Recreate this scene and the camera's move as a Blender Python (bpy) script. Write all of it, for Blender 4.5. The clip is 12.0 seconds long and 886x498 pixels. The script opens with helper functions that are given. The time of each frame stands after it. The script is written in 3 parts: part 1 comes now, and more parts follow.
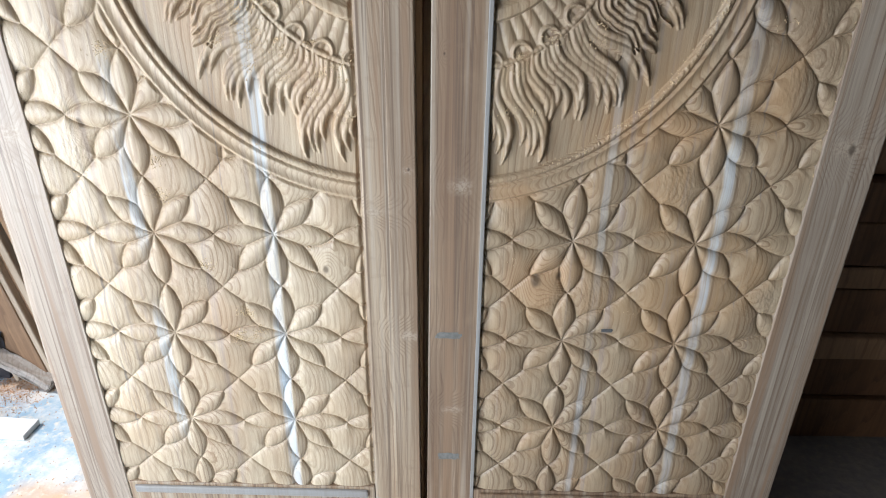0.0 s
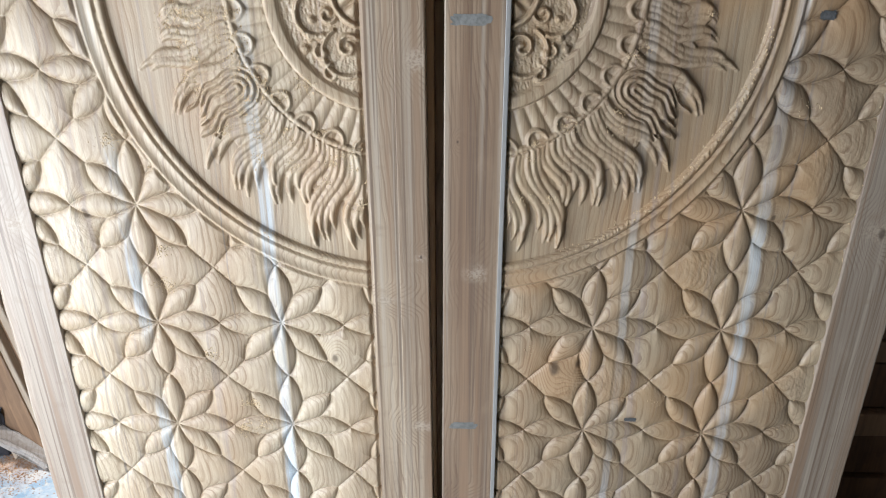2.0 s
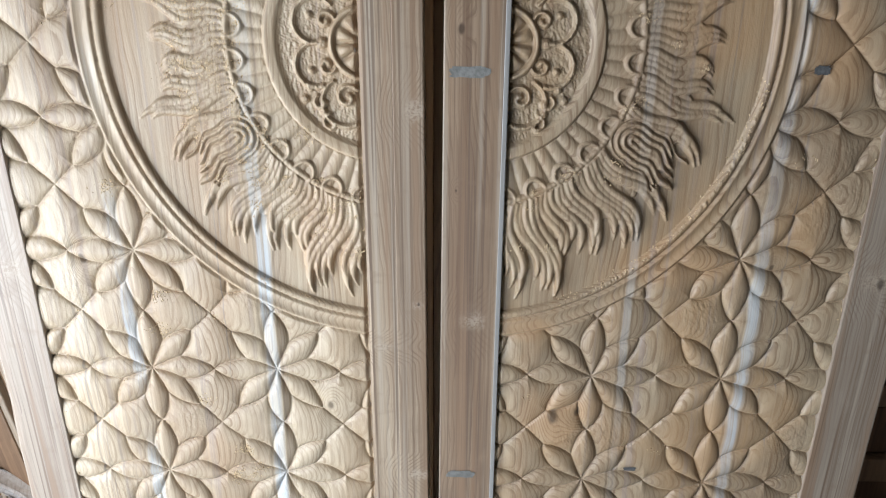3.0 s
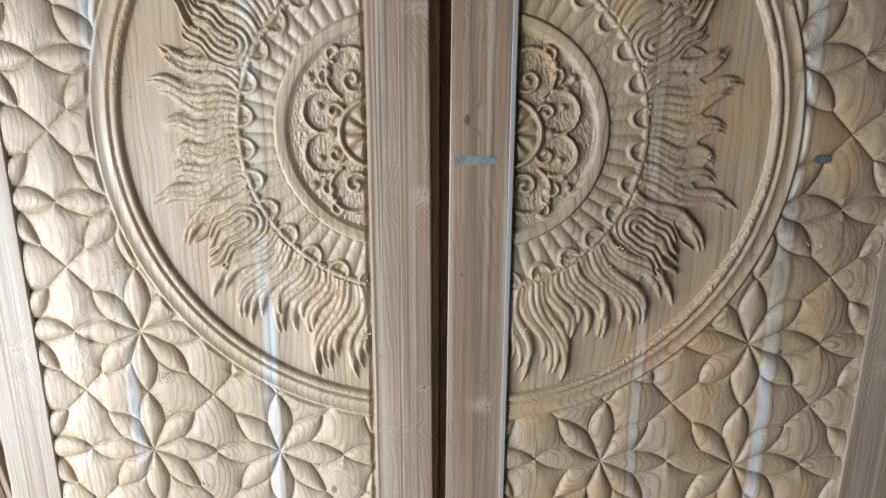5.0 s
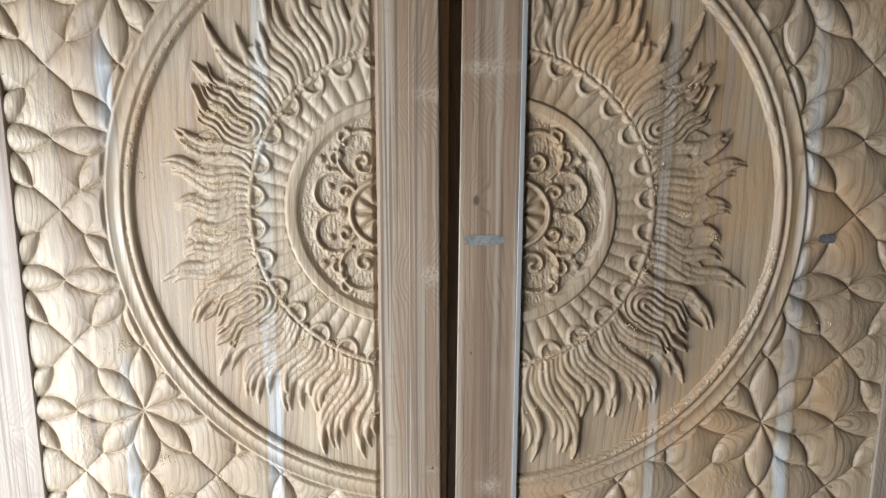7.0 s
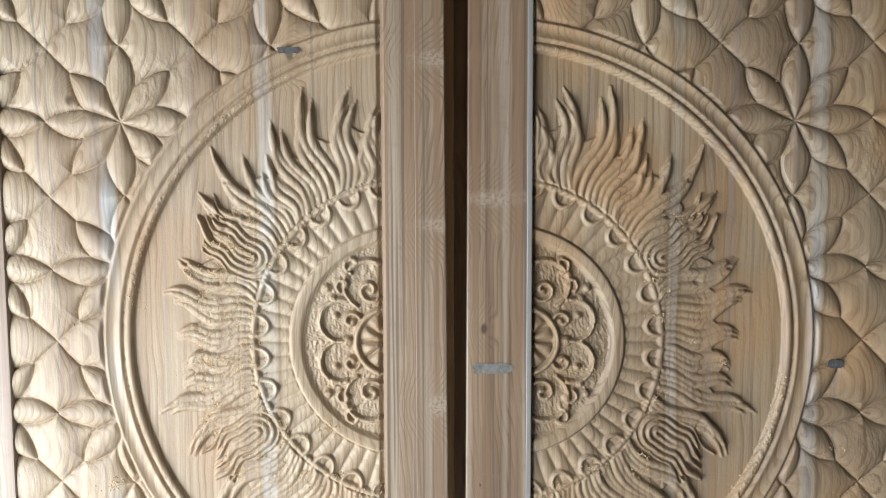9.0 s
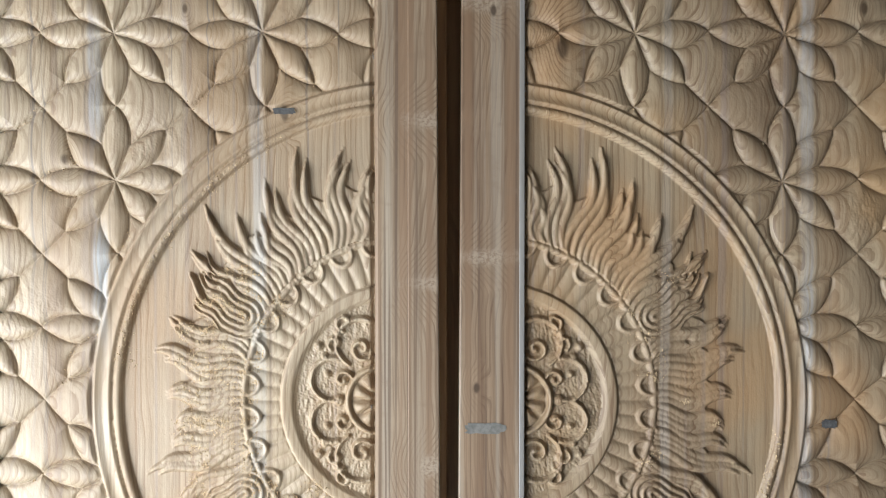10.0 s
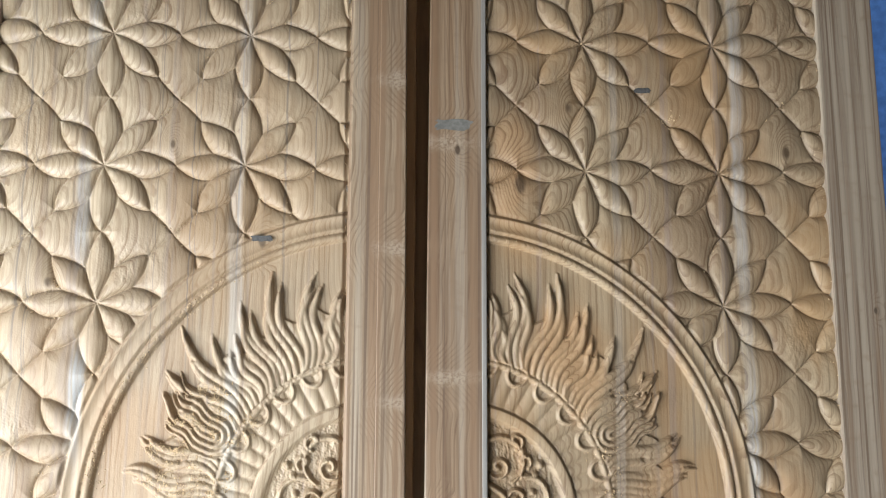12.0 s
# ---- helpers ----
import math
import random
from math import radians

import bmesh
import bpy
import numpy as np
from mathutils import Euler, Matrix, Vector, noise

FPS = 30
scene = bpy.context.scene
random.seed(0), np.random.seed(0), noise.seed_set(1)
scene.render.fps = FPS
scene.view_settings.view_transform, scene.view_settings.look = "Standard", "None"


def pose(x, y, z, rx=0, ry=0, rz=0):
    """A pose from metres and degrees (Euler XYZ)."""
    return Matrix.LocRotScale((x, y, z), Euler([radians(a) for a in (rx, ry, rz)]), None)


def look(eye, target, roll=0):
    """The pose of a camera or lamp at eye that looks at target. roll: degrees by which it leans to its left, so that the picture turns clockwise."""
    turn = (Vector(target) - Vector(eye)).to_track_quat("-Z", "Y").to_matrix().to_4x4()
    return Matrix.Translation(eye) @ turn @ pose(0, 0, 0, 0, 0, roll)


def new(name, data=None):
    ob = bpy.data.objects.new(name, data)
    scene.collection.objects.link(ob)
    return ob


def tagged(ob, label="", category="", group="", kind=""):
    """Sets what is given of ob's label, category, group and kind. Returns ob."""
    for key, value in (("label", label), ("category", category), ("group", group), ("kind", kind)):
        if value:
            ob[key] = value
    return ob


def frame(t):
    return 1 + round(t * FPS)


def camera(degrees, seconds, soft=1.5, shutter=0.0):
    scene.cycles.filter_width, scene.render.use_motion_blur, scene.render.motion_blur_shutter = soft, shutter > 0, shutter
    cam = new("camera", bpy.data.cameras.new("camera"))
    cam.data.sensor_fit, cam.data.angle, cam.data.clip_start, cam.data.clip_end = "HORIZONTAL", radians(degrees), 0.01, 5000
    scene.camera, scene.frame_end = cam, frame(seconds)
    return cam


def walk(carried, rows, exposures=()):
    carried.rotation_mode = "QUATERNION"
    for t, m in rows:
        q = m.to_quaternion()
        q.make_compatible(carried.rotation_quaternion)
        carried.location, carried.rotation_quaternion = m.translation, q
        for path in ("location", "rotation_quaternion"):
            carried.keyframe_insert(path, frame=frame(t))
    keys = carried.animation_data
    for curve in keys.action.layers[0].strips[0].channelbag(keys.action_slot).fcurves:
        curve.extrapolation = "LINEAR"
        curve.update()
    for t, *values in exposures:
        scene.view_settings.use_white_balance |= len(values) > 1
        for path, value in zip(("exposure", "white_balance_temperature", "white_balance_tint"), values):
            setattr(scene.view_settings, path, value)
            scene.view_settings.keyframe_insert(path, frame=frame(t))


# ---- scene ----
cam = camera(70.2, 12.0, soft=1.1)
PATH = [
    (0, (0.041, -0.803, 1.008), (0.012, 0.995, 0.132), 0.7),
    (0.5, (0.025, -0.791, 1.016), (-0.003, 1.025, 0.18), 0.9),
    (1, (0.005, -0.766, 1.025), (0.041, 1.065, 0.222), -0.0),
    (1.5, (0.007, -0.754, 1.036), (0.054, 1.082, 0.243), 0.6),
    (2, (0.031, -0.753, 1.046), (-0.023, 1.103, 0.305), -0.1),
    (2.5, (0.029, -0.752, 1.062), (-0.06, 1.125, 0.375), -0.5),
    (3, (0.031, -0.742, 1.069), (-0.018, 1.145, 0.409), 0.3),
    (3.5, (0.033, -0.734, 1.082), (-0.039, 1.167, 0.462), 0.2),
    (5.5, (0.03, -0.735, 1.109), (-0.041, 1.209, 0.644), 0.2),
    (6, (0.028, -0.733, 1.114), (-0.03, 1.219, 0.683), 0.5),
    (6.5, (0.024, -0.733, 1.123), (-0.053, 1.228, 0.741), 0.3),
    (8.5, (-0.006, -0.721, 1.187), (-0.006, 1.27, 0.998), -0.4),
    (9, (-0.008, -0.718, 1.208), (-0.029, 1.277, 1.076), -0.2),
    (9.5, (-0.006, -0.717, 1.218), (-0.003, 1.281, 1.152), -0.2),
    (10, (-0.006, -0.719, 1.237), (-0.009, 1.281, 1.21), 0.0),
    (10.5, (0.002, -0.729, 1.253), (0.007, 1.271, 1.293), -0.1),
    (11, (0.006, -0.743, 1.263), (0.031, 1.254, 1.372), 0.0),
    (11.5, (-0.001, -0.76, 1.279), (0.015, 1.231, 1.467), 0.6),
    (12, (0.003, -0.768, 1.286), (0.079, 1.218, 1.511), 0.2),
]
walk(cam, [(t, look(eye, target, roll)) for t, eye, target, roll in PATH],
     exposures=[(0, -0.2, 6010, 10), (3, -0.22, 6010, 10), (6.5, -0.14, 6030, 10), (8.5, -0.04, 6380, 10), (10.5, 0.08, 6380, 10), (12.0, 0.28, 6580, 10)])

# ---- daylight ----
world = bpy.data.worlds.new("sky")
scene.world = world
world.use_nodes = True
wn = world.node_tree.nodes
sky = wn.new("ShaderNodeTexSky")
sky.sky_type, sky.sun_disc = "NISHITA", False
sky.sun_elevation, sky.sun_rotation = radians(52), radians(-94)
world.node_tree.links.new(sky.outputs[0], wn["Background"].inputs[0])
wn["Background"].inputs[1].default_value = 0.12

sun = new("sun", bpy.data.lights.new("sun", "SUN"))
sun.data.energy, sun.data.angle, sun.data.color = 5.0, radians(3), (1, 0.95, 0.88)
sun.matrix_world = look((-4, 0.52, 4.2), (-0.9, 0.3, 0))

daylight = new("doorway_daylight", bpy.data.lights.new("doorway_daylight", "AREA"))
daylight.data.shape, daylight.data.size, daylight.data.size_y = "RECTANGLE", 1.6, 1.3
daylight.data.energy, daylight.data.color = 69, (0.95, 0.98, 1.0)
daylight.matrix_world = look((-1.17, -1.08, 0.60), (-0.22, -0.90, 0.38))

# ---- materials ----
def material(name, rough=0.6):
    m = bpy.data.materials.new(name)
    m.use_nodes = True
    t = m.node_tree
    b = t.nodes["Principled BSDF"]
    b.inputs["Roughness"].default_value = rough
    b.inputs["Specular IOR Level"].default_value = 0.5
    return m, t, b


def add(t, kind, **values):
    n = t.nodes.new(kind)
    for k, v in values.items():
        if k in n.inputs:
            n.inputs[k].default_value = v
    return n


def maths(t, op, a, b=None, c=None, clamp=False):
    n = t.nodes.new("ShaderNodeMath")
    n.operation, n.use_clamp = op, clamp
    for i, v in enumerate((a, b, c)):
        if v is None:
            continue
        if isinstance(v, (int, float)):
            n.inputs[i].default_value = v
        else:
            t.links.new(v, n.inputs[i])
    return n.outputs[0]


def mix(t, fac, a, b, blend="MIX"):
    n = t.nodes.new("ShaderNodeMix")
    n.data_type, n.blend_type = "RGBA", blend
    for sock, v in ((n.inputs[0], fac), (n.inputs[6], a), (n.inputs[7], b)):
        if isinstance(v, (int, float)):
            sock.default_value = v
        elif isinstance(v, tuple):
            sock.default_value = (*v, 1)
        else:
            t.links.new(v, sock)
    return n.outputs[2]


def scaled(t, vec, sx, sy, sz, off=(0, 0, 0)):
    n = t.nodes.new("ShaderNodeMapping")
    n.inputs["Scale"].default_value = (sx, sy, sz)
    n.inputs["Location"].default_value = off
    t.links.new(vec, n.inputs["Vector"])
    return n.outputs[0]


def noise_of(t, vec, scale, detail=3, rough=0.55):
    n = t.nodes.new("ShaderNodeTexNoise")
    n.inputs["Scale"].default_value, n.inputs["Detail"].default_value = scale, detail
    n.inputs["Roughness"].default_value = rough
    t.links.new(vec, n.inputs["Vector"])
    return n.outputs["Fac"]


def ramp(t, fac, stops):
    n = t.nodes.new("ShaderNodeValToRGB")
    e = n.color_ramp.elements
    while len(e) < len(stops):
        e.new(0.5)
    for el, (p, c) in zip(e, stops):
        el.position, el.color = p, (*c, 1) if isinstance(c, tuple) else (c, c, c, 1)
    t.links.new(fac, n.inputs[0])
    return n.outputs[0]


def smooth(t, v, lo, hi, a=0.0, b=1.0):
    n = t.nodes.new("ShaderNodeMapRange")
    n.interpolation_type = "SMOOTHSTEP"
    n.inputs[1].default_value, n.inputs[2].default_value = lo, hi
    n.inputs[3].default_value, n.inputs[4].default_value = a, b
    t.links.new(v, n.inputs[0])
    return n.outputs[0]


def bump(t, b, height, strength, dist):
    n = t.nodes.new("ShaderNodeBump")
    n.inputs["Strength"].default_value, n.inputs["Distance"].default_value = strength, dist
    t.links.new(height, n.inputs["Height"])
    t.links.new(n.outputs[0], b.inputs["Normal"])


def teak(name, light, dark, across=115.0, deep=250.0, along=1.3, streaks=(), knots=(), boards=0.0, rough=0.52, seed=0.0, line=0.9, world_space=True, fuzz=0.25, amber=0.0, bandw=0.4, single=False, hearts=(), nodes=()):
    """Sawn teak. Growth layers run along z and are cut open by the relief; streaks: (x, half width, strength) of pale sapwood."""
    m, t, b = material(name, rough)
    if world_space:
        g = t.nodes.new("ShaderNodeNewGeometry").outputs["Position"]
    else:
        g = t.nodes.new("ShaderNodeTexCoord").outputs["Object"]
    sep = t.nodes.new("ShaderNodeSeparateXYZ")
    t.links.new(g, sep.inputs[0])
    X, Y, Z = sep.outputs
    o = (seed, seed * 0.7, seed * 1.3)
    sway = noise_of(t, scaled(t, g, 3.0, 2.0, 1.1, o), 1.0, 2)
    sway2 = noise_of(t, scaled(t, g, 14, 10, 3.2, o), 1.0, 2)
    phase = maths(t, "ADD", maths(t, "MULTIPLY", X, across), maths(t, "MULTIPLY", Y, deep))
    phase = maths(t, "ADD", phase, maths(t, "MULTIPLY", sway, 9.0 + across * 0.06))
    phase = maths(t, "ADD", phase, maths(t, "MULTIPLY", sway2, 2.2 + across * 0.012))
    sway3 = noise_of(t, scaled(t, g, 11, 5, 5.5, (seed, 4, 6)), 1.0, 2)
    phase = maths(t, "ADD", phase, maths(t, "MULTIPLY", sway3, 1.0 + across * 0.018))
    wig = noise_of(t, scaled(t, g, 70, 40, 14, (seed, 6, 2)), 1.0, 2)
    phase = maths(t, "ADD", phase, maths(t, "MULTIPLY", wig, 0.7))
    if single:
        own = t.nodes.new("ShaderNodeObjectInfo").outputs["Random"]
        phase = maths(t, "ADD", phase, maths(t, "MULTIPLY", own, 40.0))
    bend = phase
    # knots pull the layers round them
    spot = None
    for kx, kz, kr in knots:
        dx = maths(t, "MULTIPLY", maths(t, "SUBTRACT", X, kx), 1.0 / kr)
        dz = maths(t, "MULTIPLY", maths(t, "SUBTRACT", Z, kz), 0.62 / kr)
        d = maths(t, "SQRT", maths(t, "ADD", maths(t, "MULTIPLY", dx, dx), maths(t, "MULTIPLY", dz, dz)))
        w = smooth(t, d, 0.0, 4.0, 1.0, 0.0)
        bend = maths(t, "ADD", bend, maths(t, "MULTIPLY", w, 3.2 if single else 6.5))
        core = smooth(t, maths(t, "ADD", d, maths(t, "MULTIPLY", maths(t, "SUBTRACT", wig, 0.5), 1.4)), 0.3, 0.95, 1.0, 0.0)
        spot = core if spot is None else maths(t, "MAXIMUM", spot, core)
    pale = None
    for kx, kz, rx, rz in nodes:
        dx = maths(t, "MULTIPLY", maths(t, "SUBTRACT", X, kx), 1 / rx)
        dz = maths(t, "MULTIPLY", maths(t, "SUBTRACT", Z, kz), 1 / rz)
        d = maths(t, "SQRT", maths(t, "ADD", maths(t, "MULTIPLY", dx, dx), maths(t, "MULTIPLY", dz, dz)))
        bend = maths(t, "ADD", bend, maths(t, "MULTIPLY", smooth(t, d, 0.0, 5.0, 1.0, 0.0), 4.5))
        core = smooth(t, maths(t, "ADD", d, maths(t, "MULTIPLY", maths(t, "SUBTRACT", wig, 0.5), 1.8)), 0.2, 1.6, 1.0, 0.0)
        pale = core if pale is None else maths(t, "MAXIMUM", pale, core)
    ring = maths(t, "FRACT", bend)
    late = smooth(t, ring, 0.5, 0.95)
    late = maths(t, "MULTIPLY", late, smooth(t, ring, 0.97, 1.0, 1.0, 0.0))
    ring2 = maths(t, "FRACT", maths(t, "ADD", maths(t, "MULTIPLY", bend, 2.7), maths(t, "MULTIPLY", wig, 1.6)))
    late = maths(t, "ADD", late, maths(t, "MULTIPLY", smooth(t, ring2, 0.62, 0.95), 0.38), clamp=True)
    vary = noise_of(t, scaled(t, g, 45, 45, 2.2, (seed, 5, 0)), 1.0, 3)
    late = maths(t, "MULTIPLY", late, smooth(t, vary, 0.32, 0.66, 0.15, 1.0))
    band = noise_of(t, scaled(t, g, 120, 60, 1.8, (seed + 1, 2, 0)), 1.0, 4)
    fine = noise_of(t, scaled(t, g, 420, 420, 9, o), 1.0, 3)
    broad = noise_of(t, scaled(t, g, 5, 5, 1.6, o), 1.0, 3)
    blotch = noise_of(t, scaled(t, g, 22, 22, 12, o), 1.0, 4)
    warm = noise_of(t, scaled(t, g, 7, 7, 4.5, (seed + 3, 1, 2)), 1.0, 4)
    mid = tuple((p + q) / 2 for p, q in zip(light, dark))
    col = mix(t, smooth(t, broad, 0.35, 0.68), light, mid)
    col = mix(t, maths(t, "MULTIPLY", late, maths(t, "MULTIPLY", maths(t, "ADD", broad, 0.3), line)), col, dark)
    col = mix(t, maths(t, "MULTIPLY", smooth(t, band, 0.42, 0.68), bandw), col, dark)
    col = mix(t, maths(t, "MULTIPLY", smooth(t, fine, 0.45, 0.75), 0.35), col, dark)
    col = mix(t, maths(t, "MULTIPLY", smooth(t, blotch, 0.55, 0.8), 0.3), col, tuple(min(1, c * 1.25) for c in light))
    col = mix(t, maths(t, "MULTIPLY", smooth(t, warm, 0.44, 0.68), amber), col, (0.40, 0.245, 0.115))
    if single:
        wide = noise_of(t, scaled(t, g, 66, 38, 0.9, (seed, 9, 4)), 1.0, 3)
        col = mix(t, maths(t, "MULTIPLY", smooth(t, wide, 0.5, 0.66), 0.75), col, (0.235, 0.145, 0.085))
        col = mix(t, maths(t, "MULTIPLY", smooth(t, wide, 0.5, 0.34), 0.6), col, (0.40, 0.34, 0.265))
        thread = noise_of(t, scaled(t, g, 210, 120, 1.5, (seed, 3, 8)), 1.0, 3)
        col = mix(t, maths(t, "MULTIPLY", smooth(t, thread, 0.54, 0.66), 0.8), col, (0.13, 0.085, 0.055))
        ray = noise_of(t, scaled(t, g, 30, 30, 46, (seed, 1, 5)), 1.0, 4)
        col = mix(t, maths(t, "MULTIPLY", smooth(t, ray, 0.54, 0.72), 0.35), col, (0.21, 0.145, 0.095))
        col = mix(t, maths(t, "MULTIPLY", own, 0.28), col, dark)
    if boards:
        n = t.nodes.new("ShaderNodeTexWhiteNoise")
        n.noise_dimensions = "1D"
        t.links.new(maths(t, "FLOOR", maths(t, "MULTIPLY", maths(t, "ADD", X, 3.03), 1 / boards)), n.inputs["W"])
        tone = n.outputs["Value"]
        col = mix(t, maths(t, "MULTIPLY", tone, 0.4), col, mix(t, 0.5, col, dark))
        j = maths(t, "ABSOLUTE", maths(t, "SUBTRACT", maths(t, "FRACT", maths(t, "MULTIPLY", maths(t, "ADD", X, 3.03), 1 / boards)), 0.5))
        col = mix(t, smooth(t, j, 0.492, 0.499, 0.0, 0.28), col, tuple(c * 0.45 for c in dark))
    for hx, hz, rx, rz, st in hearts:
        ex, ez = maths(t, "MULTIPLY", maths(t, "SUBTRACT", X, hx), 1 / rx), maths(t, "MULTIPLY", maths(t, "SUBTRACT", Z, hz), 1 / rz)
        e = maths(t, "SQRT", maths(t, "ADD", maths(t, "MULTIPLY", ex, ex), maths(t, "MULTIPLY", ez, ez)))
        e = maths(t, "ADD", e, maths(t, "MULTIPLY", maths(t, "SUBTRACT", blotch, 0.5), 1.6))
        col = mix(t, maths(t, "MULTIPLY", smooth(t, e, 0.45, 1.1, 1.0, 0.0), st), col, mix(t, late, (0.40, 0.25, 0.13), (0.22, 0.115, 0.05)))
    if boards:
        heart = noise_of(t, scaled(t, g, 24, 9, 0.55, (seed, 4, 1)), 1.0, 3)
        col = mix(t, maths(t, "MULTIPLY", smooth(t, heart, 0.52, 0.70), 0.3), col, (0.30, 0.185, 0.10))
        mauve = noise_of(t, scaled(t, g, 75, 14, 0.5, (seed + 2, 7, 1)), 1.0, 3)
        col = mix(t, maths(t, "MULTIPLY", smooth(t, mauve, 0.58, 0.70), 0.5), col, (0.25, 0.195, 0.165))
        lines = noise_of(t, scaled(t, g, 150, 25, 0.32, (seed, 2, 7)), 1.0, 2)
        where = noise_of(t, scaled(t, g, 9, 3, 0.8, (seed, 8, 3)), 1.0, 2)
        lf = maths(t, "MULTIPLY", smooth(t, lines, 0.60, 0.70), smooth(t, where, 0.45, 0.62))
        col = mix(t, maths(t, "MULTIPLY", lf, 0.7), col, (0.17, 0.14, 0.12))
    for sx, hw, st, low, high in streaks:
        wob = maths(t, "MULTIPLY", maths(t, "SUBTRACT", noise_of(t, scaled(t, g, 2, 2, 2.6, (sx * 9, 0, 0)), 1.0, 2), 0.5), 0.02)
        d = maths(t, "ABSOLUTE", maths(t, "ADD", maths(t, "SUBTRACT", X, sx), wob))
        f = smooth(t, d, hw * 0.55, hw * 1.15, 1.0, 0.0)
        thin = smooth(t, noise_of(t, scaled(t, g, 260, 40, 2.2, (sx, 0, 0)), 1.0, 2), 0.3, 0.62, 0.35, 1.0)
        wax = smooth(t, noise_of(t, scaled(t, g, 1, 1, 3.4, (sx * 5, 3, 1)), 1.0, 2), 0.42, 0.60, low, 1.0)
        f = maths(t, "MULTIPLY", maths(t, "MULTIPLY", f, thin), maths(t, "MULTIPLY", maths(t, "MULTIPLY", wax, st), smooth(t, Z, 0.66, 0.95, 1.0, high)))
        col = mix(t, f, col, (0.50, 0.565, 0.615))
        edge = smooth(t, maths(t, "ABSOLUTE", maths(t, "SUBTRACT", d, hw * 1.25)), 0.0006, 0.0022, 0.35, 0.0)
        col = mix(t, edge, col, tuple(c * 0.6 for c in dark))
    if pale is not None:
        burr = noise_of(t, scaled(t, g, 260, 200, 330, (seed, 2, 9)), 1.0, 3)
        col = mix(t, maths(t, "MULTIPLY", pale, 0.62), col, mix(t, smooth(t, burr, 0.4, 0.65), (0.40, 0.33, 0.25), (0.22, 0.155, 0.105)))
    if spot is not None:
        col = mix(t, maths(t, "MULTIPLY", spot, 0.82), col, tuple(c * 0.42 for c in dark))
    t.links.new(col, b.inputs["Base Color"])
    grit = noise_of(t, scaled(t, g, 900, 900, 500, o), 1.0, 2)
    h = maths(t, "ADD", maths(t, "MULTIPLY", fine, 0.7), maths(t, "MULTIPLY", grit, 0.5))
    h = maths(t, "ADD", h, maths(t, "MULTIPLY", late, -0.25))
    bump(t, b, h, fuzz, 0.0012)
    t.links.new(smooth(t, broad, 0.3, 0.7, rough - 0.08, rough + 0.12), b.inputs["Roughness"])
    return m


LIGHT, DARK = (0.535, 0.44, 0.31), (0.225, 0.148, 0.085)
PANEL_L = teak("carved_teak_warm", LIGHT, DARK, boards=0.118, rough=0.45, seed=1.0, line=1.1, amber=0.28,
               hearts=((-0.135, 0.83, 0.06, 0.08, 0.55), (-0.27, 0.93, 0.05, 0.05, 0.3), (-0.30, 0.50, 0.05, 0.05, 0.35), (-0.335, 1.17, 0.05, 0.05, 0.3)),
               streaks=((-0.219, 0.0095, 0.95, 0.55, 0.3), (-0.402, 0.009, 0.7, 0.0, 1.0)),
               knots=((-0.188, 1.382, 0.007), (-0.45, 0.79, 0.006), (-0.30, 1.50, 0.005), (-0.44, 1.33, 0.006), (-0.14, 0.58, 0.007)))
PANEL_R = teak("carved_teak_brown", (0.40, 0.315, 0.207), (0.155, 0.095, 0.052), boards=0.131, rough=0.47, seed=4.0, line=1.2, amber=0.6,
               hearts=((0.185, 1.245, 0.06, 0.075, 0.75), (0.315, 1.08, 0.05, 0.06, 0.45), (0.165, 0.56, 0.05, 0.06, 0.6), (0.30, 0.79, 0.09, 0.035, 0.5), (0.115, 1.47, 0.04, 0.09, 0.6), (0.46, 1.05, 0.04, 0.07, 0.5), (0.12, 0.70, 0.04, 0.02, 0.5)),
               streaks=((0.249, 0.006, 0.3, 0.3, 0.5), (0.409, 0.0085, 0.85, 0.4, 0.4)),
               knots=((0.128, 1.455, 0.011), (0.163, 0.566, 0.010), (0.42, 0.79, 0.004), (0.47, 1.50, 0.007), (0.19, 1.555, 0.008), (0.195, 0.575, 0.007)))
STILE = teak("planed_teak", (0.335, 0.240, 0.155), (0.105, 0.058, 0.032), across=135, deep=160, seed=7.0, line=0.85, rough=0.5, fuzz=0.14, bandw=0.7, single=True,
             knots=((0.031, 1.069, 0.0055), (0.027, 0.885, 0.003), (0.05, 1.497, 0.005)),
             nodes=((0.052, 0.711, 0.014, 0.012), (0.040, 1.218, 0.030, 0.009), (0.040, 1.506, 0.028, 0.010), (0.046, 0.331, 0.016, 0.008)))
STILE_PALE = teak("planed_pale_teak", (0.42, 0.325, 0.222), (0.150, 0.093, 0.054), across=140, deep=160, seed=17.0, line=1.0, rough=0.5, fuzz=0.14, bandw=0.6, single=True,
                  knots=((-0.019, 0.735, 0.0022),),
                  nodes=((-0.020, 0.980, 0.013, 0.010), (-0.020, 0.733, 0.006, 0.005), (-0.023, 0.471, 0.014, 0.008), (-0.022, 1.188, 0.024, 0.010), (-0.022, 1.372, 0.024, 0.010), (-0.022, 1.585, 0.024, 0.011), (-0.066, 0.672, 0.015, 0.006)))
STILE_WANE = teak("bleached_teak", (0.42, 0.35, 0.275), (0.20, 0.145, 0.105), across=150, deep=160, seed=37.0, line=0.9, rough=0.5, fuzz=0.14, bandw=0.6, single=True,
                  nodes=((-0.540, 0.775, 0.014, 0.012), (-0.555, 1.25, 0.014, 0.010)))
